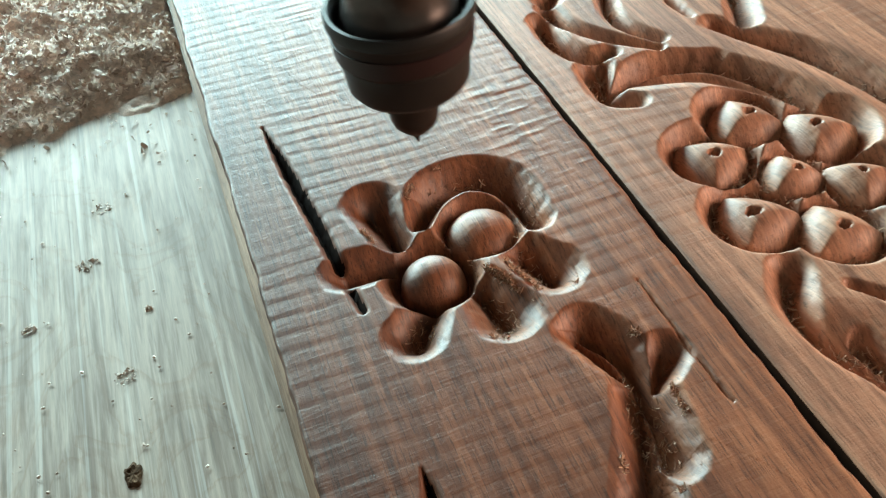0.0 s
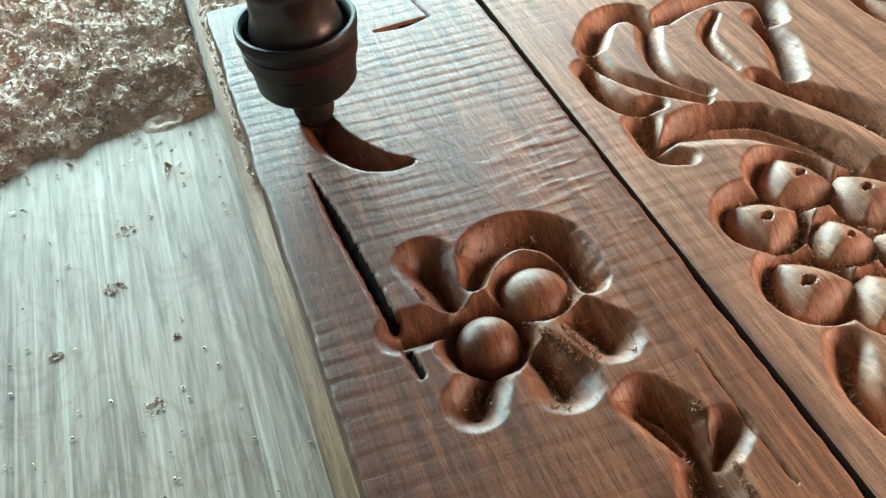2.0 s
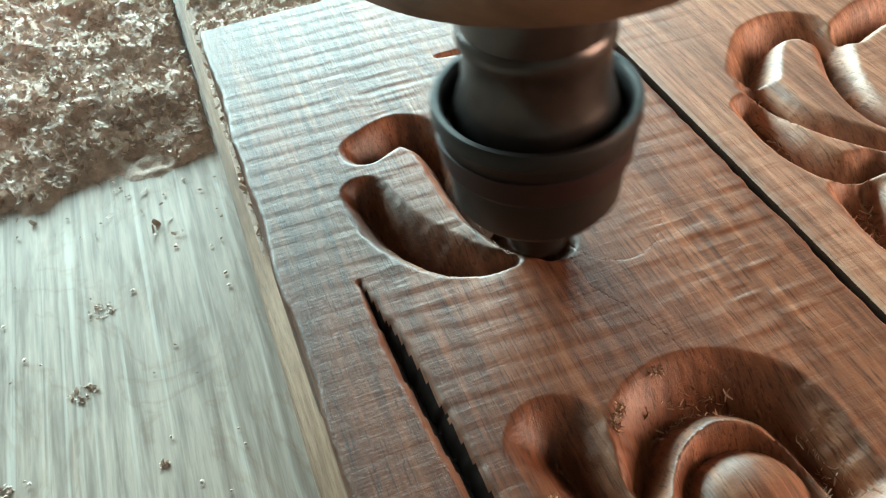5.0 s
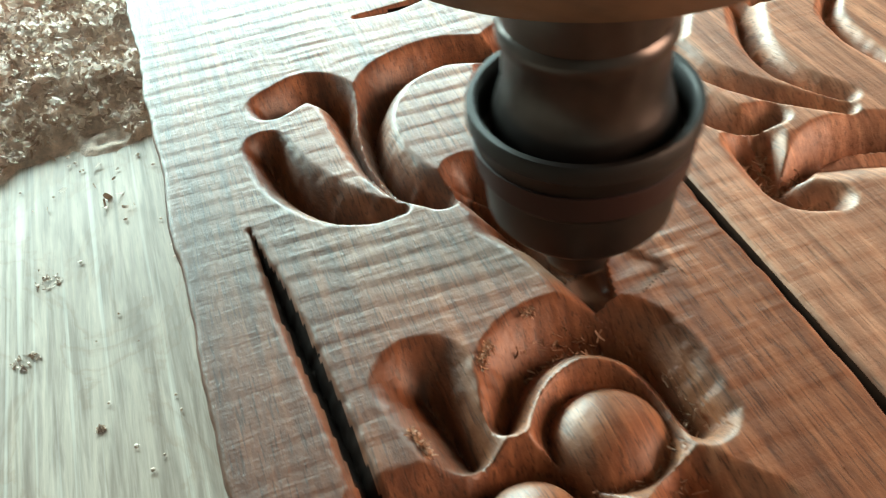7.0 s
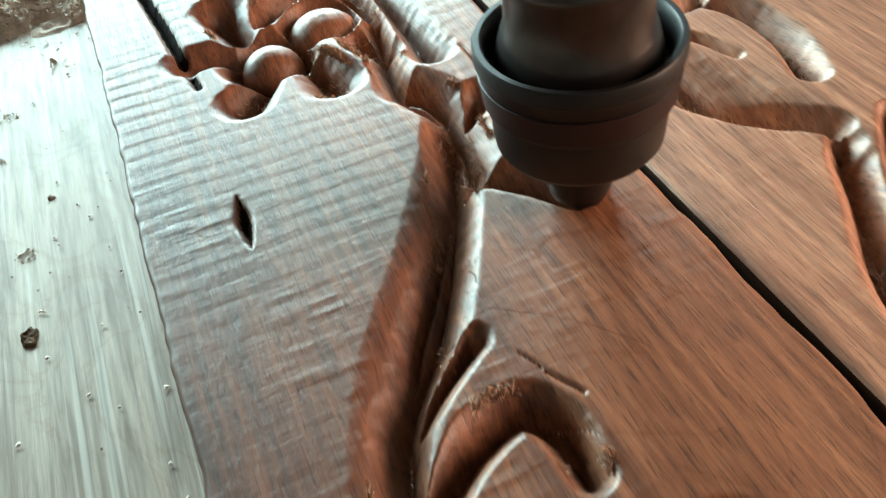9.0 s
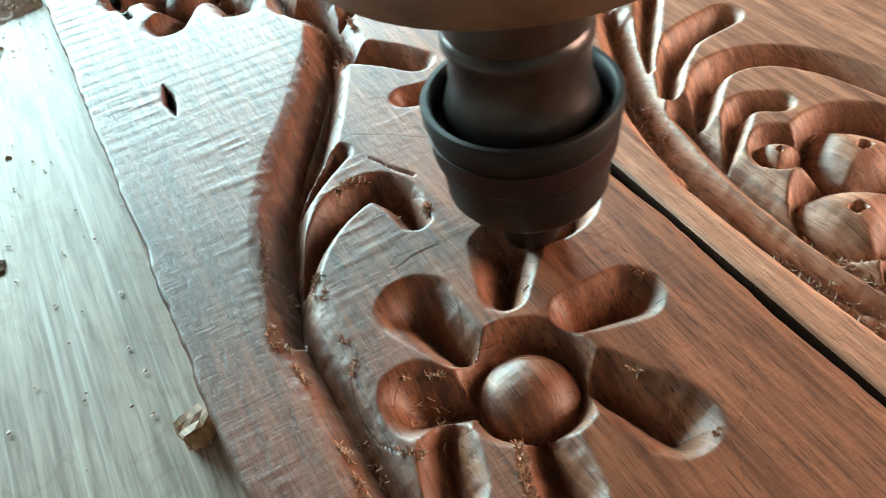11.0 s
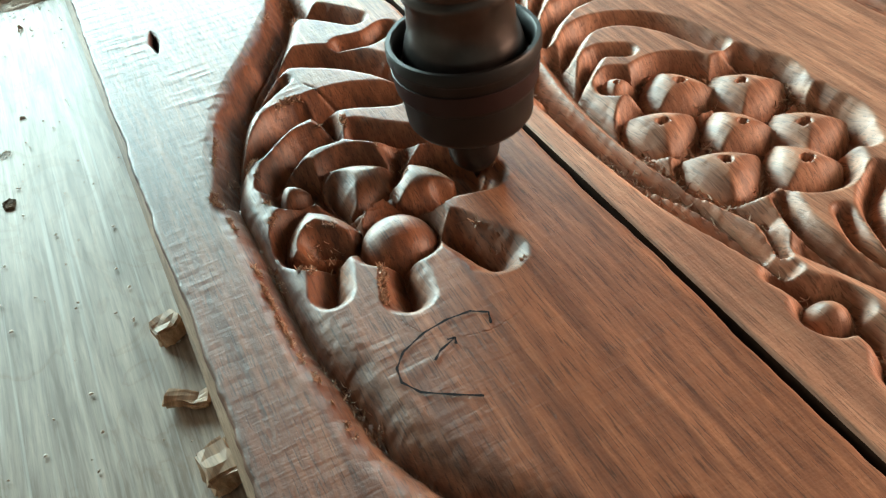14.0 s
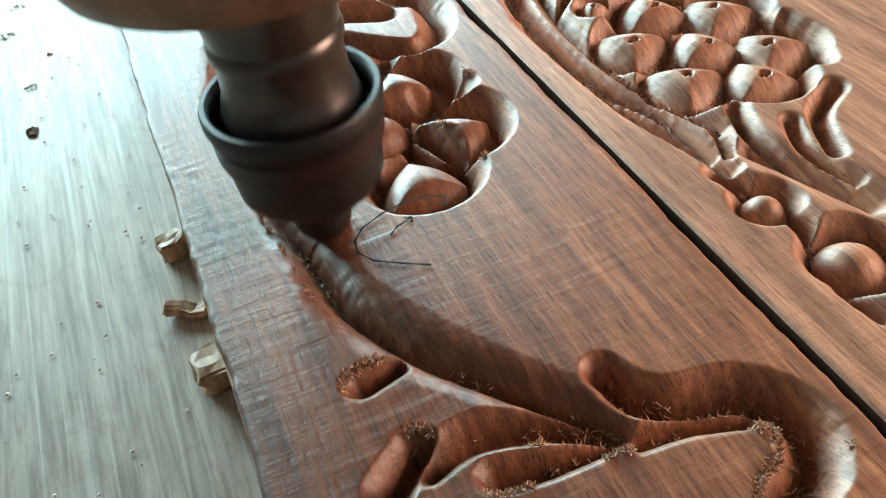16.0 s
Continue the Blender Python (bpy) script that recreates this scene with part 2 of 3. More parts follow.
LEAF = [
    (8, [(97.9, 19.6, 5.9), (104.1, 2.4, 6.6), (100.3, -16.4, 5.9), (90.3, -23.4, 4.2), (79.4, -16.7, 4.6), (67.9, -5.7, 5.4)]),
]
ARC = [
    (8, [(74.1, 79.4, 3.0), (81.8, 81.4, 5.8), (89.9, 73.5, 5.6), (96.3, 63.4, 4.9)]),
    (8, [(85.3, 48.1, 4.4), (94.7, 45.3, 4.9), (103.6, 49.2, 4.5)]),
]
SH1 = [
    (9, [(26.7, 283.4, 5.1), (29.1, 269.7, 6.3), (36.4, 256.1, 6.0), (44.1, 248.9, 4.0), (51.5, 246.2, 1.6)]),
]
SH2 = [
    (9, [(32.1, 300.3, 6.0), (42.4, 303.7, 6.1), (49.0, 295.4, 5.6), (48.4, 279.9, 3.9), (49.0, 264.7, 2.8), (52.9, 250.4, 1.6)]),
]
SH3 = [
    (9.5, [(92.5, 299.4, 6.1), (80.3, 303.5, 6.5), (65.5, 299.4, 7.0), (56.1, 286.8, 5.8), (53.0, 270.1, 5.5), (55.4, 255.9, 5.8), (61.7, 247.4, 5.1)]),
]
ST2 = [
    (9, [(68.9, 247.6, 5.5), (75.0, 230.6, 6.9), (82.1, 208.1, 7.3), (85.5, 188.3, 7.1)]),
    (9, [(83.9, 168.4, 6.1), (78.7, 144.0, 6.0), (76.6, 125.7, 6.2)]),
]
F2A = [
    (9, [(68.7, -34.7, 4.8), (77.0, -22.2, 8.2)]),
    (9, [(79.6, -48.6, 5.7), (91.6, -50.6, 7.1)]),
    (9.5, [(73.2, -65.2, 6.0), (79.4, -81.9, 7.8)]),
    (9, [(56.9, -68.1, 4.9), (52.9, -83.3, 6.7)]),
    (8, [(40.6, -58.5, 5.0), (35.1, -71.3, 6.3)]),
    (9, [(53.0, -42.5, 5.4), (50.2, -27.0, 8.7)]),
    (8.5, [(50.2, -55.8, 6.1), (39.2, -50.0, 9.0)]),
    (10, [(60.5, -57.6, 14.9), (60.5, -57.8, 14.9)]),
]
F2B = [
    (10, [(40.8, -46.2, 15.2), (41.0, -46.3, 15.2)]),
    (10, [(62.1, -57.5, 14.8), (62.2, -57.6, 14.8)]),
    (10, [(59.3, -29.1, 15.5), (59.4, -29.2, 15.5)]),
    (10, [(76.5, -42.6, 14.4), (76.7, -42.7, 14.4)]),
    (10, [(42.5, -22.6, 10.7), (42.7, -22.7, 10.7)]),
    (10, [(81.7, -69.4, 18.3), (81.9, -69.5, 18.3)]),
    (10, [(65.8, -86.1, 17.3), (66.0, -86.2, 17.3)]),
    (10, [(80.0, -41.8, 16.9), (80.2, -41.9, 16.9)]),
    (9, [(35.1, 1.8, 6.1), (51.1, 13.7, 6.8), (70.5, 14.3, 7.6), (87.5, 5.2, 7.1)]),
    (9, [(35.8, -16.3, 5.1), (49.6, -3.6, 6.1), (61.3, -2.8, 6.5)]),
    (8, [(44.8, 33.1, 5.9), (60.2, 49.7, 6.6), (76.5, 43.2, 7.4), (91.5, 25.0, 6.2), (97.8, 9.5, 6.0)]),
]
RB = [
    (5, [(144.6, 222.2, 8.8), (168.4, 212.9, 8.7), (186.8, 190.8, 9.2), (192.9, 173.7, 8.8)]),
    (9, [(141.9, 284.8, 6.3), (153.8, 298.8, 6.1), (165.9, 298.9, 6.2), (170.0, 288.5, 4.8)]),
    (8, [(170.0, 288.5, 4.8), (160.9, 269.7, 4.2), (159.3, 252.7, 3.7), (166.5, 238.5, 2.7)]),
    (9, [(176.5, 289.3, 5.2), (191.7, 295.2, 6.1), (209.1, 295.0, 6.2), (221.0, 284.3, 6.0), (217.3, 270.5, 5.8)]),
    (8, [(139.2, 278.6, 5.1), (141.0, 263.3, 3.7), (149.5, 248.1, 3.3), (163.0, 233.9, 2.4)]),
    (9, [(132.5, 271.0, 5.0), (132.0, 254.2, 5.1), (136.5, 241.5, 5.0), (145.8, 239.6, 3.9)]),
    (5, [(197.0, 282.2, 2.0), (186.9, 271.9, 2.9), (183.7, 258.3, 2.8), (184.0, 246.8, 1.5)]),
    (8, [(139.4, 233.4, 4.5), (135.0, 219.6, 5.0), (137.0, 211.3, 3.9)]),
    (9, [(136.5, 220.3, 4.7), (154.2, 224.9, 5.1), (175.4, 217.8, 5.7)]),
    (8, [(211.0, 272.4, 5.3), (209.3, 254.7, 6.4), (200.7, 235.4, 6.2)]),
    (9, [(134.5, 232.3, 5.6), (134.3, 216.0, 6.5), (140.1, 209.0, 4.2)]),
    (9, [(139.5, 221.1, 5.1), (156.0, 225.9, 6.0), (173.8, 217.5, 5.5), (186.4, 199.3, 5.6), (193.5, 176.5, 6.1)]),
    (8, [(138.5, 122.0, 5.9), (132.8, 111.2, 6.0), (133.3, 97.6, 5.7), (138.0, 85.8, 5.5)]),
]
RB.append((9, [(188, 238, 5), (197, 222, 7), (206, 206, 8.5), (212.5, 184, 8.5), (215, 165, 8.5), (212, 140, 7.5), (205, 122, 6.5)], 0.3))
# the long leaf between the two flowers: a slope under a curved ridge, a slit in it and a groove behind
RB += [
    (8, [(134, 107, 5), (141, 96, 10), (147.5, 83, 13.5), (153, 70, 10.5), (159, 58, 5)], -0.7),
    (3.5, [(149, 111, 1.2), (156, 102, 1.8), (160, 90, 1.5)]),
    (8, [(160, 125, 3.5), (171, 117, 5), (176, 105, 5), (176, 90, 5), (171, 74, 4.5)]),
]
RB2 = [
    (6, [(144.2, -4.6, 6.7), (139.3, -36.8, 7.9), (139.3, -67.2, 8.2), (143.4, -91.9, 7.6), (147.9, -108.9, 5.8)]),
    (5, [(148.1, -122.3, 6.7), (154.6, -138.8, 7.7), (159.9, -154.7, 7.3)]),
    (9, [(140.4, 95.0, 5.6), (144.8, 75.8, 5.6), (153.6, 64.7, 5.4), (161.2, 54.2, 4.6)]),
    (9.5, [(159.5, 48.7, 4.2), (150.0, 31.1, 4.8), (138.9, 12.5, 4.9), (133.2, -6.0, 5.0), (130.0, -23.2, 4.6)]),
    (8, [(175.9, 50.4, 3.7), (157.8, 28.6, 3.2), (149.1, 15.7, 1.5)]),
    (8, [(168.2, 21.5, 3.3), (154.3, 12.2, 3.0), (148.0, 6.5, 1.4)]),
    (8, [(128.6, -27.5, 4.6), (129.1, -57.7, 5.0), (130.8, -88.1, 4.9), (135.1, -110.0, 4.5), (138.0, -126.1, 3.7)]),
    (9, [(156.5, 42.5, 5.3), (139.9, 8.0, 5.3), (131.4, -25.2, 5.6), (130.9, -51.2, 5.2), (132.7, -75.6, 4.8), (137.5, -96.5, 4.2), (138.8, -118.4, 3.6)]),
    (8, [(145.9, 3.5, 3.2), (163.1, 20.6, 4.7), (183.5, 24.0, 5.2)]),
    (8, [(145.6, -10.2, 3.9), (162.0, 3.4, 4.5), (176.8, 0.6, 4.4), (187.0, -12.3, 4.7), (192.5, -32.6, 4.5)]),
    (8, [(140.2, -27.6, 3.7), (155.9, -14.3, 3.5), (165.4, -18.2, 3.8)]),
    (8, [(194.1, -41.9, 5.1), (197.1, -56.9, 5.2), (195.0, -71.2, 4.7)]),
    (8, [(197.7, -73.2, 4.7), (197.0, -87.3, 4.5), (192.5, -97.8, 4.3)]),
    (8, [(144.9, -101.5, 2.4), (146.3, -110.6, 3.7), (142.3, -120.7, 3.3)]),
    (8, [(156.3, -104.0, 3.4), (152.0, -117.2, 3.6), (152.9, -132.3, 3.4), (157.1, -148.1, 3.5), (159.0, -159.0, 3.3)]),
    (7, [(164.2, -118.5, 2.7), (159.6, -130.7, 2.8), (162.5, -146.1, 2.7)]),
    (8, [(184.6, -111.7, 3.8), (172.2, -120.3, 3.3), (165.4, -134.7, 3.1)]),
    (9, [(134.1, -126.6, 3.6), (137.2, -136.4, 4.4), (140.2, -151.8, 4.2), (137.2, -160.3, 3.3), (134.5, -173.5, 3.8), (135.6, -183.8, 3.7)]),
]
FL1D = [(48.8, 165.7, 8.6), (68.9, 176.8, 10.3)]
F2AD = [(60.5, -57.6, 9.9)]
F2BD = [(41.5, -44.3, 10.3), (62.1, -57.5, 9.7), (59.6, -28.3, 10.9), (76.0, -39.6, 9.9), (40.5, -24.5, 5.0), (80.9, -71.2, 11.1), (64.7, -88.9, 11.1)]
RD = [(168.2, 186.9, 11.2), (185.7, 170.9, 11.4), (148.1, 174.0, 11.1), (165.4, 157.6, 9.0), (144.8, 145.2, 11.5), (182.1, 146.3, 10.0), (162.3, 131.4, 11.1)]
RD2 = [(167.9, -43.6, 11.4), (185.7, -56.6, 11.8), (151.4, -58.5, 11.2), (169.2, -71.1, 10.2), (186.4, -83.3, 11.2), (153.5, -85.1, 11.6), (172.5, -95.1, 10.7), (152.5, -32.4, 5.5)]
RD3 = [(142.9, -166.8, 8.7), (137.2, -142.0, 6.2)]
CRACKS = [
    (12, [(17.0, 254.3, 0.6), (19.3, 231.1, 2.8), (21.8, 205.4, 3.1), (24.0, 179.5, 2.9)]),
    (8, [(25.0, 167.7, 2.5), (25.8, 158.1, 1.9)]),
    (5, [(24.7, 105.2, 0.4), (24.0, 95.2, 2.6), (23.4, 84.7, 0.4)]),
    (5, [(99.2, 136.1, 0.5), (99.6, 121.3, 0.9), (100.0, 95.5, 0.8), (100.6, 91.7, 0.4)]),
    (4, [(64.1, 28.9, 0.4), (67.2, 21.3, 0.6), (70.6, 15.0, 0.7)]),
    (4, [(64.7, 332.7, 1.1), (77.3, 332.2, 2.0), (89.2, 333.9, 0.7)]),
    (3, [(86.5, 352.3, 0.7), (89.5, 334.6, 0.9)]),
]
PENCIL = [[(65.7, -104.1), (66.9, -100.5), (63.2, -97.8), (57.1, -97.2), (50.2, -98.1), (43.2, -101.0), (39.8, -104.8), (39.1, -109.2), (41.8, -114.1), (48.2, -118.7), (53.8, -122.4)], [(48.7, -107.4), (51.1, -105.3), (56.1, -103.5)], [(55.3, -105.5), (56.1, -103.5), (54.1, -103.1)]]
TIP = [
    (0, 61.0, 207.6, 12.0), (0.2, 52.3, 227.7, 14.0), (0.4, 47.4, 241.9, 14.0), (0.6, 48.3, 247.7, 12.0), (0.8, 43.6, 245.9, 10.0), (1, 44.3, 246.5, 6.0),
    (1.2, 47.1, 254.8, -7.0), (1.4, 45.8, 254.2, -7.0), (1.5, 39.2, 257.0, -7.0), (1.6, 33.9, 266.3, -7.0), (1.8, 24.0, 276.2, -7.0), (2, 27.4, 286.6, -7.0),
    (2.2, 29.3, 285.1, 0.0), (2.4, 30.8, 286.6, 4.0), (2.6, 28.8, 284.5, 8.0), (2.8, 29.9, 287.7, 8.0), (3, 32.1, 292.7, 12.0), (3.2, 28.6, 293.9, 10.0),
    (3.4, 30.4, 293.6, 6.0), (3.5, 30.3, 290.2, 4.0), (3.7, 31.3, 297.0, 0.0), (5.8, 101.7, 301.1, -7.0), (6, 93.7, 286.0, -7.0), (6.2, 85.8, 267.5, -7.0),
    (6.4, 83.0, 252.2, -7.0), (6.5, 76.5, 243.8, -7.0), (6.6, 70.6, 250.7, -7.0), (6.8, 72.0, 233.8, -7.0), (7, 81.6, 216.4, -7.0), (7.2, 92.1, 196.5, -7.0),
    (7.4, 91.8, 176.1, -7.0), (7.6, 91.7, 159.1, -7.0), (7.8, 91.1, 138.7, -7.0), (8, 89.2, 121.4, -7.0), (8.2, 88.5, 110.5, -7.0), (8.4, 97.9, 101.8, -7.0),
    (8.6, 94.4, 87.7, -7.0), (8.8, 90.8, 79.4, -7.0), (9, 97.6, 64.4, -7.0), (9.2, 96.9, 46.4, -7.0), (9.4, 89.9, 53.7, -7.0), (9.5, 81.7, 52.6, -7.0),
    (9.7, 61.3, 48.2, -7.0), (11.8, 47.3, -3.0, -7.0), (12, 36.9, -13.7, -7.0), (12.2, 29.8, -27.4, -7.0), (12.4, 31.0, -38.0, -7.0), (12.5, 31.5, -37.0, -7.0),
    (12.6, 32.0, -33.5, -7.0), (12.8, 38.2, -20.3, -7.0), (13, 53.9, -7.3, -7.0), (13.2, 56.1, -5.8, -7.0), (13.4, 70.9, -14.1, -7.0), (13.5, 73.9, -19.9, -7.0),
    (13.6, 82.6, -16.4, -7.0), (13.8, 92.0, -22.8, -7.0), (14, 94.0, -42.6, -7.0), (14.2, 92.2, -53.5, -7.0), (14.4, 91.5, -72.2, -7.0), (14.5, 87.2, -79.1, -7.0),
    (14.6, 81.5, -80.5, -7.0), (14.8, 75.6, -89.0, -7.0), (15, 61.2, -91.6, -7.0), (15.2, 51.0, -79.8, -7.0), (15.4, 41.6, -70.9, -7.0), (15.5, 37.1, -75.2, -7.0),
    (15.6, 37.6, -73.7, -7.0), (15.8, 38.9, -73.6, -7.0), (16, 35.1, -94.2, -7.0),
]


def glide(pts, n=5):
    """The stroke's points joined by a smooth curve."""
    if len(pts) < 3:
        return pts
    p = [pts[0], *pts, pts[-1]]
    out = []
    for a, b, c, d in zip(p, p[1:], p[2:], p[3:]):
        for k in range(n):
            s = k / n
            out.append(tuple(0.5 * (2 * v1 + (v2 - v0) * s + (2 * v0 - 5 * v1 + 4 * v2 - v3) * s * s + (3 * v1 - v0 - 3 * v2 + v3) * s ** 3) for v0, v1, v2, v3 in zip(a, b, c, d)))
    return out + [pts[-1]]


def window(x, y, x0, x1, y0, y1):
    """The part of a regular grid within bounds."""
    return (slice(*np.searchsorted(x[:, 0], (x0, x1))), slice(*np.searchsorted(y[0], (y0, y1))))


def carve(h, x, y, strokes, wobble=0.25, ease=0.8):
    """Lowers h, in mm, where strokes run."""
    for depth, pts, *lean in strokes:
        pocket = len(pts) == 2 and math.dist(pts[0][:2], pts[1][:2]) < 1.6
        pts = glide(pts)
        for (x0, y0, r0), (x1, y1, r1) in zip(pts, pts[1:]):
            m = 1.06 * max(r0, r1) + 2
            w = window(x, y, min(x0, x1) - m, max(x0, x1) + m, min(y0, y1) - m, max(y0, y1) + m)
            if not h[w].size:
                continue
            px, py = x[w], y[w]
            px = px + wobble * value_noise(px, py, 2.3, 5)
            dx, dy = x1 - x0, y1 - y0
            s = np.clip(((px - x0) * dx + (py - y0) * dy) / (dx * dx + dy * dy + 1e-9), 0, 1)
            d = np.hypot(px - x0 - s * dx, py - y0 - s * dy)
            r = (0.3 if lean else ease) + 1.06 * (r0 + s * (r1 - r0))
            # rounded shoulders that steepen into a narrow valley; round pockets level out under their boss
            k = np.clip((r - d) / 6.6, 0, 1) if pocket else np.clip(1 - d / r, 0, 1)
            if lean:
                # the valley lies to one side of the stroke
                n = math.hypot(dx, dy) + 1e-9
                u = ((py - y0) * dx - (px - x0) * dy) / n
                along = ((px - x0) * dx + (py - y0) * dy) / n
                over = np.maximum(0, np.maximum(-along, along - n))
                v = lean[0] * r
                k = np.clip(np.where(u < v, (u + r) / (r + v), (r - u) / (r - v)), 0, 1) * np.clip(1 - over / r, 0, 1)
            bed = 0.28 * k + 0.72 * k ** 3 if lean else 0.38 * k + 0.62 * k * k
            q = -np.minimum(depth * 1.2, r * 1.7) * bed
            q = np.where(d < r, q, 0)
            h[w] = np.minimum(h[w], q)
    return h


def raise_domes(h, x, y, domes, top=-0.3, drop=9.6, holes=False, faceted=False):
    """Leaves round or three-sided bosses standing in what is cut."""
    h = h.copy()
    for n, (cx, cy, r) in enumerate(domes):
        r = r * 1.10 if faceted else r * 1.15
        w = window(x, y, cx - r, cx + r, cy - r, cy + r)
        px, py = x[w], y[w]
        d, a = np.hypot(px - cx, py - cy) / r, np.arctan2(py - cy, px - cx)
        if faceted:
            p = np.max([d * np.cos(a - 0.5 - 2.094 * k - 0.3 * (n % 3)) for k in range(3)], axis=0)
            e = 0.45 * d + 0.62 * p
            q = np.where(e < 1, top - drop * (1 - np.sqrt(np.clip(1 - e ** 2, 0, 1))), -99)
        else:
            q = top - drop * (1 - np.sqrt(np.clip(1 - d ** 2, 0, 1)))
        if holes:
            e = np.hypot((px - cx - 0.12 * r * math.cos(2.3 * n)) * (1 + 0.3 * (n % 2)), (py - cy - 0.12 * r * math.sin(1.7 * n)) * 1.3) / (0.17 * r) + 0.25 * value_noise(px, py, 1.3, 60)
            q = np.where(e < 1, q - 4.0 * np.clip((1 - e) * 2.5, 0, 1), q)
        h[w] = np.where(d < 1, np.maximum(h[w], np.minimum(q, 0)), h[w])
    return h


def rough_sawn(x, y, seed):
    """Ripples of the saw and torn grain on an uncut face, in mm."""
    warp = 2.4 * value_noise(x, y, 63, seed) + 0.35 * value_noise(x, y, 13, seed + 8) + 0.06 * x
    u = (y + warp) * 2 * math.pi / 6.2
    rip = np.sin(u) + 0.35 * np.sin(2 * u + 0.7) + 0.3 * value_noise(x * 0.12, y, 1.1, seed + 9)
    torn = np.clip(value_noise(x, y * 0.6, 33, seed + 1) + 0.25, 0, 1)
    rows = np.clip(value_noise(x * 0.25, y * 1.2, 2.1, seed + 2), -0.2, 1)
    amp = (0.4 + 0.6 * np.clip((y - 60) / 120, 0, 1)) * (1 - 0.45 * np.clip((x - 25) / 20, 0, 1) * np.clip((20 - y) / 60, 0, 1)) * (0.012 + 0.034 * np.clip(0.5 + value_noise(x, y, 41, seed + 6), 0, 1.3))
    scratch = 0.0
    if seed == 20:
        wander = 1.2 * value_noise(x * 0, y, 38, seed + 30) + 0.35 * value_noise(x, y, 3.5, seed + 31)
        for at, deep in ((6.5, 0.22), (12.0, 0.16), (14.2, 0.2), (19.5, 0.1)):
            scratch = scratch - deep * np.exp(-((x - at - wander) / 0.35) ** 2) * np.clip(value_noise(x, y, 7, seed + 32) + 0.5, 0, 1) * np.clip((120 - y) / 40, 0, 1)
        torn = torn + 1.3 * np.exp(-((x - 100) / 22) ** 2 - ((y - 205) / 60) ** 2)
    return amp * rip - 0.05 + scratch + 0.17 * torn * rows * np.clip(value_noise(x, y, 46, seed + 4) + 0.2, 0, 1) + 0.035 * value_noise(x * 3, y * 0.3, 1.0, seed + 3)


def sheet(x0, x1, y0, y1, step):
    nx, ny = int(round((x1 - x0) / step)) + 1, int(round((y1 - y0) / step)) + 1
    return np.meshgrid(np.linspace(x0, x1, nx), np.linspace(y0, y1, ny), indexing="ij")


def face_grid(nx, ny):
    i, j = np.meshgrid(np.arange(nx - 1), np.arange(ny - 1), indexing="ij")
    a = (i * ny + j).ravel()
    return np.stack([a, a + ny, a + ny + 1, a + 1], 1)


def from_arrays(name, co, faces, material, mats=(), slots=None):
    me = bpy.data.meshes.new(name)
    me.vertices.add(len(co))
    me.vertices.foreach_set("co", np.ascontiguousarray(co, dtype=np.float32).ravel())
    me.loops.add(faces.size)
    me.loops.foreach_set("vertex_index", np.ascontiguousarray(faces, dtype=np.int32).ravel())
    me.polygons.add(len(faces))
    me.polygons.foreach_set("loop_start", np.arange(0, faces.size, 4, dtype=np.int32))
    for m in (material, *mats):
        me.materials.append(m)
    if slots is not None:
        me.polygons.foreach_set("material_index", slots.astype(np.int32))
    me.update(calc_edges=True)
    me.shade_smooth()
    me.set_sharp_from_angle(angle=radians(62))
    return new(name, me)


def solid_board(name, x, y, h, bottom, material, dark=None, gap_side=""):
    """A board whose face is the height h over x, y (mm), closed below."""
    nx, ny = x.shape
    top = np.stack([x, y, h], 2).reshape(-1, 3)
    f = face_grid(nx, ny)
    idx = np.arange(nx * ny).reshape(nx, ny)
    rim = np.concatenate([idx[:, 0], idx[-1, 1:], idx[-2::-1, -1], idx[0, -2:0:-1]])
    low = top[rim].copy()
    low[:, 2] = bottom
    base = nx * ny
    k = np.arange(len(rim))
    kn = np.roll(k, -1)
    side = np.stack([rim[k], base + k, base + kn, rim[kn]], 1)
    corner = [base, base + nx - 1, base + nx + ny - 2, base + 2 * nx + ny - 3]
    faces = np.concatenate([f, side, np.array([corner[::-1]])])
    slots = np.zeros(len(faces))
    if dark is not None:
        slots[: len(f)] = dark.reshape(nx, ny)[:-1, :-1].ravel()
    n = len(f)
    # the side facing the gap is painted dark for the shade between the boards
    if gap_side == "east":
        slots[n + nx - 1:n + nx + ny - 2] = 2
    if gap_side == "west":
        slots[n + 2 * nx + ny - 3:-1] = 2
    return from_arrays(name, np.concatenate([top, low]) / 1000, faces, material, (M_DARK, M_GAP_SHADE), slots)


# ---- room: unseen shell added round the bench ----
def setting(name, lo, hi, mat, label, category):
    return tagged(part(name, box(bmesh.new(), lo, hi), mat), label, category, kind="structure")


setting("floor", (-2.6, -2.6, -0.98), (2.6, 2.6, -0.9), M_FLOOR, "grey concrete workshop floor", "floor")
setting("ceiling", (-2.6, -2.6, 2.2), (2.6, 2.6, 2.28), M_WALL, "limewashed workshop ceiling", "ceiling")
setting("wall_west", (-2.6, -2.5, -0.9), (-2.5, 2.5, 2.2), M_WALL, "limewashed workshop wall", "wall")
setting("wall_south", (-2.5, -2.5, -0.9), (2.5, -2.4, 2.2), M_WALL, "limewashed workshop wall", "wall")


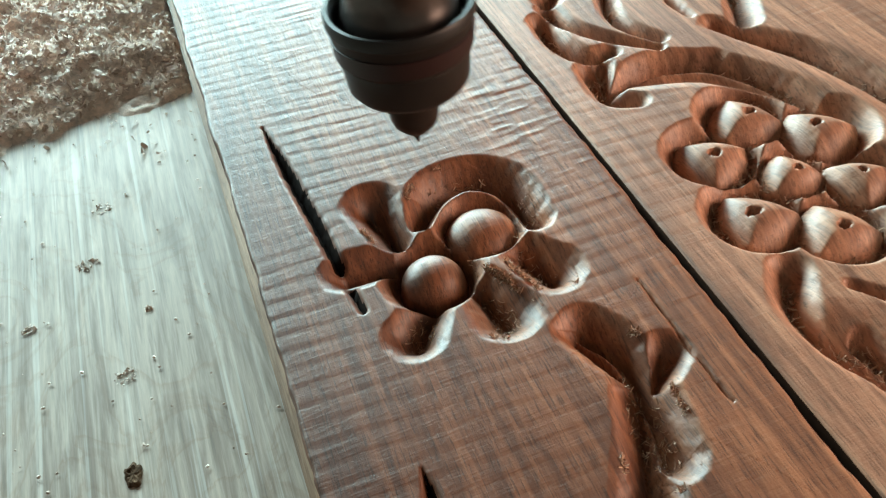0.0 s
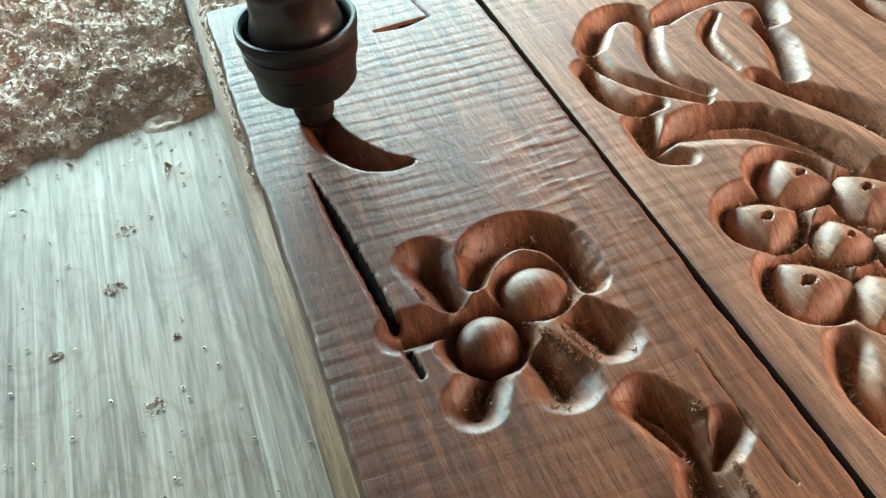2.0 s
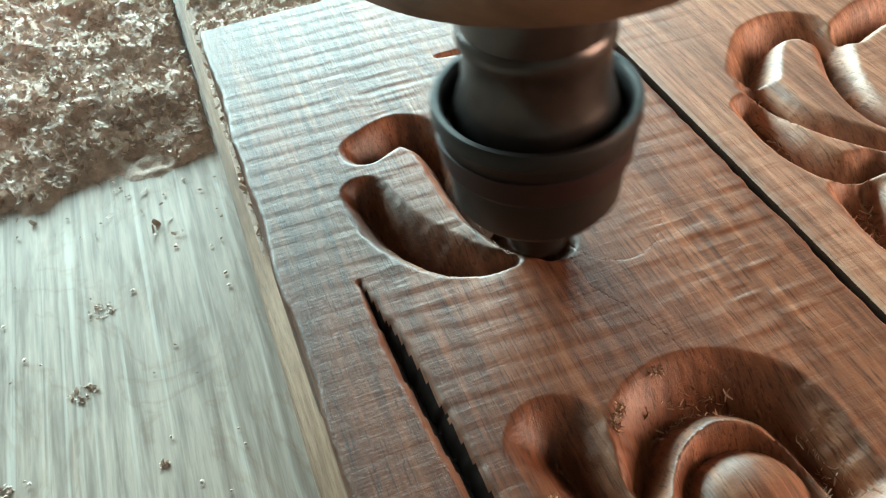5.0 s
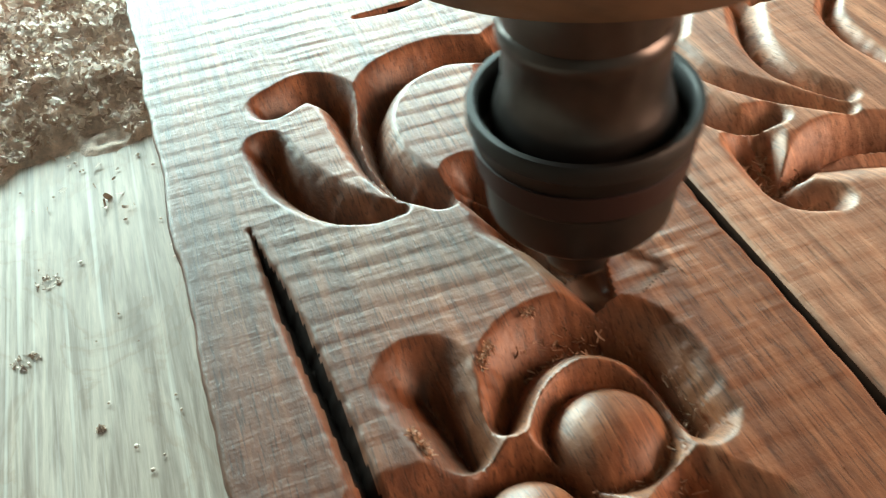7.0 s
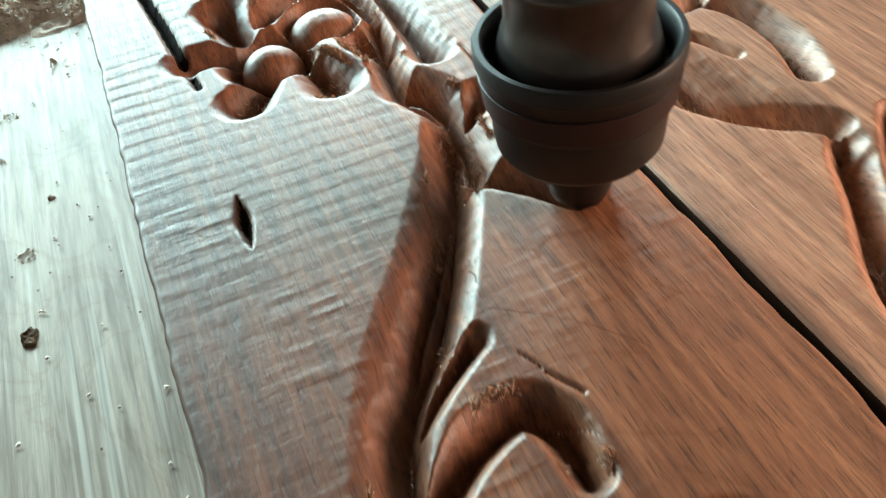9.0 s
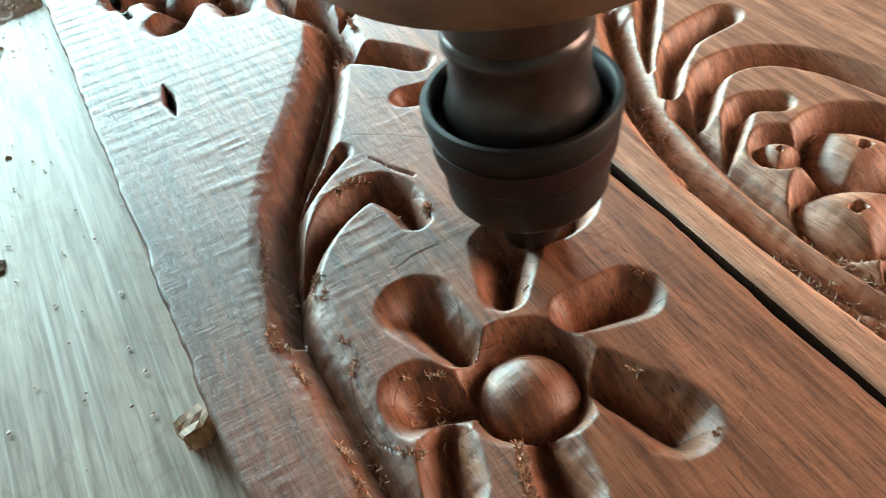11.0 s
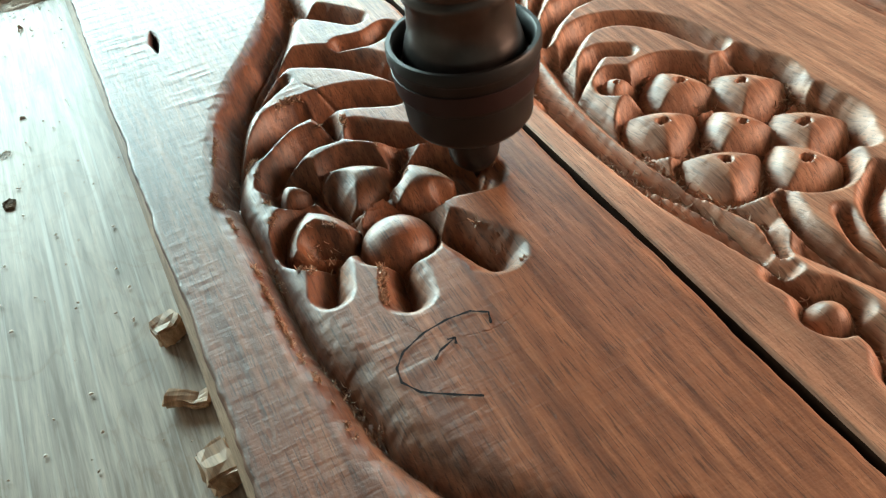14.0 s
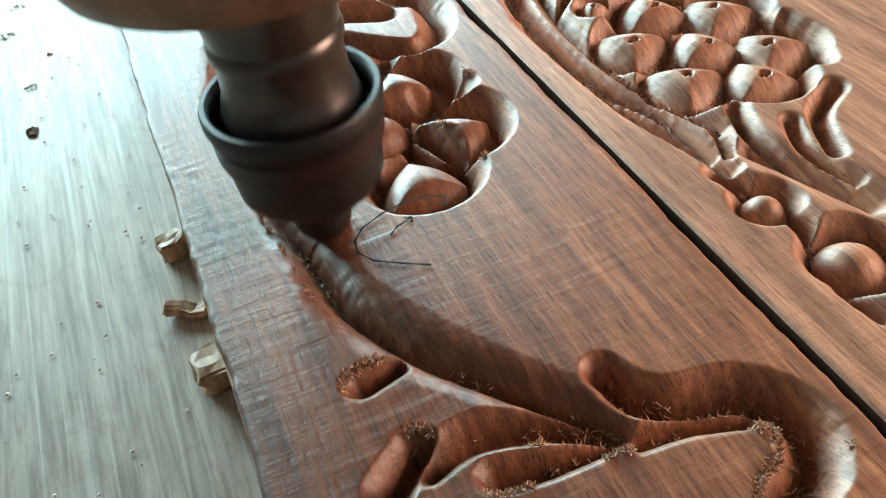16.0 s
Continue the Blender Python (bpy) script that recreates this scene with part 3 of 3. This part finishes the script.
def pierced_wall(name, long_x, a, b, u0, u1, z0, z1):
    """A wall from a to b thick with one opening u0 to u1, z0 to z1."""
    bm = bmesh.new()
    for p, q, lo, hi in ((-2.5, u0, -0.9, 2.2), (u1, 2.5, -0.9, 2.2), (u0, u1, -0.9, z0), (u0, u1, z1, 2.2)):
        box(bm, (p, a, lo) if long_x else (a, p, lo), (q, b, hi) if long_x else (b, q, hi))
    tagged(part(name, bm, M_WALL), "limewashed workshop wall with an opening for light", "wall", kind="structure")


pierced_wall("wall_north", True, 2.4, 2.5, -1.55, 1.35, 0.18, 0.82)
# unseen side opening, added for the fill lamp
pierced_wall("wall_east", False, 2.5, 2.6, -1.75, -0.25, 0.1, 1.4)

# ---- machine table ----
x, y = sheet(-700, 700, -600, 1000, 10)
table = tagged(solid_board("machine_table", x, y, -130 + 0.12 * value_noise(x, y, 60, 3), -165, M_TABLE), "pale bleached plywood bed of a carving machine, scratched and stained", "table", kind="structure")
rng = random.Random(4)
bm = bmesh.new()
for i in range(220):
    px, py, r = rng.uniform(-0.20, -0.012), rng.uniform(-0.1, 0.5), rng.uniform(0.0004, 0.0013)
    a0 = rng.uniform(0, 6)
    vs = [bm.verts.new((px + r * rng.uniform(0.6, 1.3) * math.cos(a0 + k * 1.05), py + r * rng.uniform(0.6, 1.3) * math.sin(a0 + k * 1.05), -0.1295 + 0.0004 * rng.random())) for k in range(6)]
    top = bm.verts.new((px, py, -0.1288))
    for k in range(6):
        bm.faces.new((vs[k], vs[(k + 1) % 6], top))
tagged(part("wood_crumbs", bm, M_CHIP), "scattered brown wood crumbs on the plywood bed", "wood crumbs", kind="stuff")
knot = lathe([(0, 0.5), (2.2, 0.5), (3.6, 0.9), (4.6, 0.4), (5.2, 0.0), (0, -0.1)], 26)
for v in knot.verts:
    a = math.atan2(v.co.y, v.co.x)
    k = 1 + 0.45 * noise.noise(Vector((math.cos(a) * 1.7, math.sin(a) * 1.7, 3)))
    v.co.x, v.co.y, v.co.z = v.co.x * k * 0.75, v.co.y * k * 1.1, v.co.z * (1 + 0.8 * noise.noise(v.co * 900))
part("knot", knot, M_KNOT, table, "dark broken knot").location = (-0.077, 0.226, -0.1297)

# sawdust drift behind the cleared strip of the bed
def drift_of(x, y, edge, base, fade, label):
    rise = np.clip((y - edge) / 55, 0, 1) * np.clip(fade / 4, 0, 1)
    h = base + rise ** 0.7 * (10 + 4 * value_noise(x, y, 34, 10) + 2.0 * value_noise(x, y, 12, 11) + 1.7 * value_noise(x, y, 6.1, 12) + 1.1 * value_noise(x + 0.6 * y, y - 0.6 * x, 4.3, 15))
    tagged(solid_board("sawdust_drift", x, y, h - 0.3, base - 0.6, M_DUST), label, "sawdust", kind="stuff")
    return x, y, h, rise


x, y = sheet(-420, -11, 430, 900, 1.9)
edge = 493 + 12 * value_noise(x, y * 0, 50, 8) + 9 * value_noise(x, y, 17, 9) + 5 * value_noise(x, y, 6, 13) + np.clip((x + 60) * -0.25, -12, 8) + np.minimum((x + 110) * 0.5, 0)
DRIFTS = [drift_of(x, y, edge, -129.8, -11 - x, "drift of coarse brown sawdust on the bed")]
x, y = sheet(-4, 112, 386, 700, 1.9)
DRIFTS.append(drift_of(x, y, 390 + 5 * value_noise(x, y, 12, 14), -109.8, x + 4, "coarse brown sawdust behind the end of the board"))


def shavings(name, places, rng, size, label, material=M_CHIP, slim=1.0):
    """Curled flakes at places (metres), one mesh."""
    co, fa = [], []
    for p in places:
        r = size * rng.uniform(0.5, 1.5)
        m = Euler((rng.uniform(-0.9, 0.9), rng.uniform(-0.9, 0.9), rng.uniform(0, 6.3))).to_matrix()
        w, curl, b = slim * r * rng.uniform(0.25, 0.6), rng.uniform(0.2, 1.1), len(co)
        for k in range(4):
            a = (k / 3 - 0.5) * 2 * curl
            for s in (-w, w):
                co.append(tuple(Vector(p) + m @ Vector((r * math.sin(a) / max(curl, 0.3), s * (1 - 0.3 * abs(k - 1.5)), r * (1 - math.cos(a))))))
        for k in range(3):
            fa.append((b + 2 * k, b + 2 * k + 1, b + 2 * k + 3, b + 2 * k + 2))
    ob = from_arrays(name, np.array(co), np.array(fa), material)
    return tagged(ob, label, "wood shavings", kind="stuff")


rng = random.Random(12)
places = []
for px, py, r in ((-87, 364, 6), (-77, 406, 6), (-75, 280, 6), (-118, 330, 4), (-60, 318, 2)):
    for k in range(45):
        a, q = rng.uniform(0, 6.3), r * (0.35 + 0.65 * rng.random())
        places.append(((px + q * math.cos(a)) / 1000, (py + 0.8 * q * math.sin(a)) / 1000, -0.1297))
shavings("dust_spots", places, rng, 0.0008, "little rings of caked sawdust on the plywood bed")
rng = random.Random(11)
places = []
for (x, y, h, rise), count in zip(DRIFTS, (26000, 5000)):
    n = 0
    while n < count:
        i, j = rng.randrange(x.shape[0]), int(x.shape[1] * rng.random() ** 1.6)
        if rise[i, j] > 0.1 or (rng.random() < 0.01 and y[i, j] > 440):
            places.append((x[i, j] / 1000, y[i, j] / 1000, h[i, j] / 1000 + 0.0006))
            n += 1
shavings("sawdust_flakes", places, rng, 0.0021, "coarse curled sawdust flakes lying on the drift")

# ---- supports under the boards ----
bm = box(bmesh.new(), (-0.009, -0.5, -0.1295), (0.55, 0.75, -0.110), 0.001)
tagged(part("base_plank", bm, M_PLANK), "pale softwood plank lying on the machine bed under the boards", "plank")
for px in (0.055, 0.235, 0.42):
    bm = box(bmesh.new(), (px - 0.035, -0.45, -0.1095), (px + 0.035, 0.36, -0.0455), 0.0015)
    tagged(part("support_beam", bm, M_PALE), "pale softwood beam carrying a carved board", "beam", "beams under the boards")

# ---- the board under the cutter ----
STEP = 0.5
GX, GY = sheet(0.0, 113.5, -260.0, 382.0, STEP)
edge_wave = 0.6 * value_noise(GX, GY, 19, 40) + 0.35 * value_noise(GX, GY, 4.0, 41)
BX = GX + edge_wave * (np.clip(1 - GX / 6, 0, 1) + np.clip((GX - 107.5) / 6, 0, 1))
face = rough_sawn(GX, GY, 20) - 1.1 * np.exp(-np.minimum(GX, 113.5 - GX) / 0.5)


def cut_all(groups, wobble=0.25):
    h = np.zeros_like(GX)
    for g in groups:
        h = carve(h, GX, GY, g, wobble)
    return h


SH3 = [(d, p[::-1]) for d, p in SH3]


def follow(strokes, t0, t1):
    """The cutter's way along strokes between two times."""
    pts = [p for s in strokes for p in s[1]]
    return [(t0 + (t1 - t0) * k / (len(pts) - 1), px, py, -7.0) for k, (px, py, _) in enumerate(pts)]


CUTTER = sorted(TIP + follow(SH2, 4.1, 4.85) + follow(SH3, 4.95, 5.65) + follow(LEAF, 10.1, 11.4))
LOBE = [(8.5, [(x, y, 7.2) for t, x, y, z in TIP if 5.75 < t < 6.7])]
RUN = [(8.5, [(x, y, 7.0) for t, x, y, z in TIP if 6.7 < t < 7.9])]
# the cuts that are made while one looks on: strokes, domes left standing, first and last second, whether along the cutter's known way
STAGES = [
    (SH1, [], 1.3, 2.0, True), (SH2, [], 4.1, 4.9, False), (SH3, [], 4.9, 5.75, False), (LOBE, [], 5.75, 6.6, True),
    (ST2 + RUN, [], 6.6, 8.05, True), (ARC, [], 8.35, 9.6, True), (LEAF, [], 10.0, 11.5, False), (F2B, F2BD, 11.9, 15.55, True),
]
# the lower stem's valley runs close to its outer rim, under a gentle inner slope
STEM[6:8] = [(9, STEM[6][1][:4], 0.15), (6.4, STEM[6][1][3:], -0.1), (6.6, STEM[7][1], -0.12)]
start = raise_domes(cut_all((FL1, STEM)), GX, GY, FL1D)
start = raise_domes(carve(start, GX, GY, F2A), GX, GY, F2AD)
states = [start]
for strokes, domes, _, _, _ in STAGES:
    s = carve(states[-1].copy(), GX, GY, strokes)
    if domes:
        s = np.minimum(raise_domes(s, GX, GY, domes, drop=11.5, faceted=True), states[-1])
    states.append(s)
final = states[-1]
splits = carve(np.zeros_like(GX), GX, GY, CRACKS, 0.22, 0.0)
tool = 0.045 * value_noise(GX, GY, 1.4, 50) + 0.05 * value_noise(GX * 0.4, GY, 3.1, 51)


def finish(h):
    raw = np.clip(1 + h / 0.6, 0, 1)
    return h + face * raw + tool * (1 - raw) + splits


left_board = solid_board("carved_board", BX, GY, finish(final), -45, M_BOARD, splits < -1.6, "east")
tagged(left_board, "reddish brown rough-sawn hardwood board being carved with flowers and scrolls", "board")



def cutter_time(px, py, t0, t1):
    """The second between t0 and t1 at which the cutter is nearest to a place."""
    ts = np.linspace(t0, t1, 120)
    d = np.hypot(np.interp(ts, [r[0] for r in TIP], [r[1] for r in TIP]) - px, np.interp(ts, [r[0] for r in TIP], [r[2] for r in TIP]) - py)
    return float(ts[int(np.argmin(d))])


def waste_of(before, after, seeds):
    """Plugs of uncut wood between two states of the pattern, split among seeds (x, y, second)."""
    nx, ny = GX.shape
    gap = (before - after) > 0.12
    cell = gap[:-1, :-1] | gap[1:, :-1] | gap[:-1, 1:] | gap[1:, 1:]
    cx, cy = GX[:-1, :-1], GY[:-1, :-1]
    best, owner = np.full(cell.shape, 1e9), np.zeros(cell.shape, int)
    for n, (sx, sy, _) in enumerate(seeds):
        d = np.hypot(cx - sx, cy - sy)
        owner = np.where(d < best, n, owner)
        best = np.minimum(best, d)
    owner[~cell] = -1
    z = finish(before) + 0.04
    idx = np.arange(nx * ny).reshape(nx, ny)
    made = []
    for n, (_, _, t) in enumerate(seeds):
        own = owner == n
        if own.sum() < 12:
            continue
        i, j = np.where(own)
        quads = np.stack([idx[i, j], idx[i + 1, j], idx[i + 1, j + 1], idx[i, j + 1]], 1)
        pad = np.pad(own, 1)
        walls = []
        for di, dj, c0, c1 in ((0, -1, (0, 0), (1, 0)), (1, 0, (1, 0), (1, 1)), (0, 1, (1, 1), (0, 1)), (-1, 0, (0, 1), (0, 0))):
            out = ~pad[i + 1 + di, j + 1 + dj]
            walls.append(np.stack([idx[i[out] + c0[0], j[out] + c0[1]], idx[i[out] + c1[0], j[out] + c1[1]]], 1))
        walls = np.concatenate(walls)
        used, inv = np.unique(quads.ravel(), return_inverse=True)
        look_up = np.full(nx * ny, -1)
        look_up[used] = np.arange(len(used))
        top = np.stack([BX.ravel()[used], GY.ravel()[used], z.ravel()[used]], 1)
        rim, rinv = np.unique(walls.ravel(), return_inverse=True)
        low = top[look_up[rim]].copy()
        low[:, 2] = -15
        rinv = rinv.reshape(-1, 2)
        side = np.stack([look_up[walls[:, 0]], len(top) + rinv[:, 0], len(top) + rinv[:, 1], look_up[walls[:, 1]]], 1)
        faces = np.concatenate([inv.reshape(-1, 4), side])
        ob = from_arrays("uncut_plug", np.concatenate([top, low]) / 1000, faces, M_BOARD)
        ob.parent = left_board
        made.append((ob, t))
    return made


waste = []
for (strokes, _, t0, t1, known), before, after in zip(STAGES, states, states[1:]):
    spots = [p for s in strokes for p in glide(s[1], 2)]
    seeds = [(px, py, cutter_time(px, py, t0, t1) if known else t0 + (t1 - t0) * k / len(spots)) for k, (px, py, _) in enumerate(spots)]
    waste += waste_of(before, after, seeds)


# pencil mark on the bare face
for line in PENCIL:
    bm = bmesh.new()
    fine = []
    for (ax, ay), (bx, by) in zip(line, line[1:]):
        for k in range(5):
            fine.append((ax + (bx - ax) * k / 5, ay + (by - ay) * k / 5))
    fine.append(line[-1])
    prev = None
    for k, (px, py) in enumerate(fine):
        qx, qy = fine[min(k + 1, len(fine) - 1)]
        ox, oy = fine[max(k - 1, 0)]
        dx, dy = qx - ox, qy - oy
        n = math.hypot(dx, dy) or 1
        w = 0.28 + 0.1 * math.sin(k * 1.3)
        pair = [bm.verts.new(((px - s * dy / n * w) / 1000, (py + s * dx / n * w) / 1000, 0.00028)) for s in (-1, 1)]
        if prev:
            bm.faces.new((prev[0], prev[1], pair[1], pair[0]))
        prev = pair
    part("pencil_line", bm, M_PENCIL, left_board, "dark hand-drawn pencil line")

# ---- the finished panel beside it, carved twice with the same pattern ----
PX, PY = sheet(115.4, 420.0, -300.0, 520.0, 0.7)
raw_face = rough_sawn(PX, PY, 70) * 0.7 - 0.5 * np.exp(-(PX - 115.4) / 0.35)
ph = np.zeros_like(PX)
for ox in (0.0, 125.0):
    ux = PX - ox
    q = np.zeros_like(PX)
    for g in (RB, RB2):
        q = carve(q, ux, PY, g, 0.15)
    for domes in (RD, RD2, RD3):
        q = carve(q, ux, PY, [(11, [(cx, cy, r * 1.42), (cx + 0.5, cy, r * 1.42)]) for cx, cy, r in domes], 0.15)
    for domes, holes in ((RD, True), (RD2, True), (RD3, False)):
        q = raise_domes(q, ux, PY, domes, drop=12.5, holes=holes, faceted=holes)
    ph = np.minimum(ph, q)
raw = np.clip(1 + ph / 0.6, 0, 1)
ph = ph + raw_face * raw + (1 - raw) * (0.06 * value_noise(PX, PY, 1.5, 80) + 0.08 * value_noise(PX * 0.5, PY, 3.3, 81))
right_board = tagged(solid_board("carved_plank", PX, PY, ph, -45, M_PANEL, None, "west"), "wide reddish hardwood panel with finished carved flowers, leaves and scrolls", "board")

# shavings caught in the grooves
rng = random.Random(21)
slope = np.abs(np.gradient(ph, 0.7)[0]) + np.abs(np.gradient(ph, 0.7)[1])
ok = np.argwhere((ph < -6) & (slope > 0.25))
places = []
while len(places) < 8000:
    i, j = ok[rng.randrange(len(ok))]
    if value_noise(np.array([PX[i, j]]), np.array([PY[i, j]]), 22, 90)[0] > 0.0:
        places.append((PX[i, j] / 1000, PY[i, j] / 1000, ph[i, j] / 1000 + 0.0003))
shavings("groove_shavings", places, rng, 0.0015, "fine torn wood fibres caught in the carved grooves", M_FIBRE, 0.3)
fl = finish(final)
rng = random.Random(22)
gx, gy = np.gradient(final, STEP)
ok = np.argwhere((final < -5) & (start < -5) & (np.hypot(gx, gy) > 0.3))
places = []
while len(places) < 1500:
    i, j = ok[rng.randrange(len(ok))]
    if value_noise(np.array([GX[i, j]]), np.array([GY[i, j]]), 18, 91)[0] > 0.1:
        places.append((GX[i, j] / 1000, GY[i, j] / 1000, fl[i, j] / 1000 + 0.0002))
ok = np.argwhere((final < -0.25) & (final > -1.6) & (start < -0.25) & (np.hypot(gx, gy) > 0.7))
while len(places) < 6000:
    i, j = ok[rng.randrange(len(ok))]
    if value_noise(np.array([GX[i, j]]), np.array([GY[i, j]]), 11, 92)[0] > 0.25:
        places.append((GX[i, j] / 1000, GY[i, j] / 1000, fl[i, j] / 1000 + 0.0002))
shavings("board_fibres", places, rng, 0.0011, "fine torn wood fibres on the carved board", M_FIBRE, 0.3)

# offcuts on the bed beside the plank
for px, py, s, rz in ((-0.017, 0.073, (0.007, 0.011, 0.011), 20), (-0.018, 0.03, (0.010, 0.008, 0.005), -30), (-0.015, -0.013, (0.007, 0.018, 0.012), 8)):
    bm = box(bmesh.new(), (-s[0], -s[1] / 2, 0), (s[0], s[1] / 2, s[2]), 0.0012)
    bmesh.ops.subdivide_edges(bm, edges=bm.edges, cuts=2, use_grid_fill=True)
    for v in bm.verts:
        v.co += 0.0025 * noise.noise_vector(v.co * 160 + Vector((px * 900, 0, 0))) * (0.4 if v.co.z < 0.001 else 1)
        v.co.z = max(v.co.z, 0.0)
    ob = part("offcut", bm, M_PALE)
    ob.matrix_world = pose(px, py, -0.1298, 0, 0, rz)
    tagged(ob, "small pale splintered wood offcut on the bed", "offcut", "offcuts beside the plank")

# ---- spindle ----
spindle = tagged(new("router_spindle"), "dusty bronze router spindle with a black collet nut and cutter", "spindle")
B = 22.0
smooth(part("cutter", lathe([(0, -1.5), (0.7, 0.3), (1.5, 2.6), (4.6, 5.0), (6.8, 7.6), (7.6, 10), (8.0, 14), (8.0, B + 4), (0, B + 4)]), M_CUTTER, spindle, "dark conical carving cutter"))
nut = smooth(part("collet_nut", lathe([(0, B), (14.8, B), (17.0, B + 0.8), (18.2, B + 2.6), (19.0, B + 12.0), (18.7, B + 12.4), (0, B + 12.4)]), M_NUT, spindle, "black steel collet nut"))
smooth(part("nut_ring", lathe([(0, B + 12.4), (19.4, B + 12.4), (19.9, B + 13), (20.8, B + 22.5), (21.4, B + 23.2), (21.4, B + 26), (21.0, B + 26.7), (19.9, B + 26.7), (19.3, B + 26), (18.6, B + 19), (0, B + 19)]), M_NUT, nut, "black steel ring with a raised lip"))
smooth(part("nut_band", lathe([(19.9, B + 13.6), (20.2, B + 13.8), (20.75, B + 19.4), (20.5, B + 19.6), (19.0, B + 19.6), (19.0, B + 13.6), (19.9, B + 13.6)]), M_RED, nut, "dark red painted band"))
smooth(part("shaft", lathe([(0, B + 19), (17.0, B + 19), (17.0, B + 23), (15.6, B + 28), (14.8, B + 30), (14.4, B + 38), (15.4, B + 40), (15.4, B + 42), (14.6, B + 43), (15.8, B + 50), (15.8, B + 60), (0, B + 80)]), M_SHAFT, spindle, "worn dark steel spindle nose"))
smooth(part("housing", lathe([(0, B + 60), (22, B + 60), (32, B + 61), (38.5, B + 64), (41.5, B + 70), (42.5, B + 79), (42.5, B + 89), (0, B + 89)], 96), M_BRASS, spindle, "mottled bronze spindle housing"))
smooth(part("clamp", lathe([(0, B + 91), (43.5, B + 91), (44.5, B + 92), (44.5, B + 155), (0, B + 155)], 96), M_BRASS, spindle, "bronze clamp round the housing"))
smooth(part("motor", lathe([(0, B + 161), (40, B + 161), (40, B + 340), (0, B + 340)], 64), M_NUT, spindle, "dark motor body"))


def motions():
    walk(spindle, [(t, pose(px / 1000, py / 1000, pz / 1000)) for t, px, py, pz in CUTTER])
    # uncut plugs sink inside the board, out of sight, as the cutter passes
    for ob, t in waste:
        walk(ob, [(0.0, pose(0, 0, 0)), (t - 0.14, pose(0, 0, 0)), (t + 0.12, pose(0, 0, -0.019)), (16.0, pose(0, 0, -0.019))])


motions()
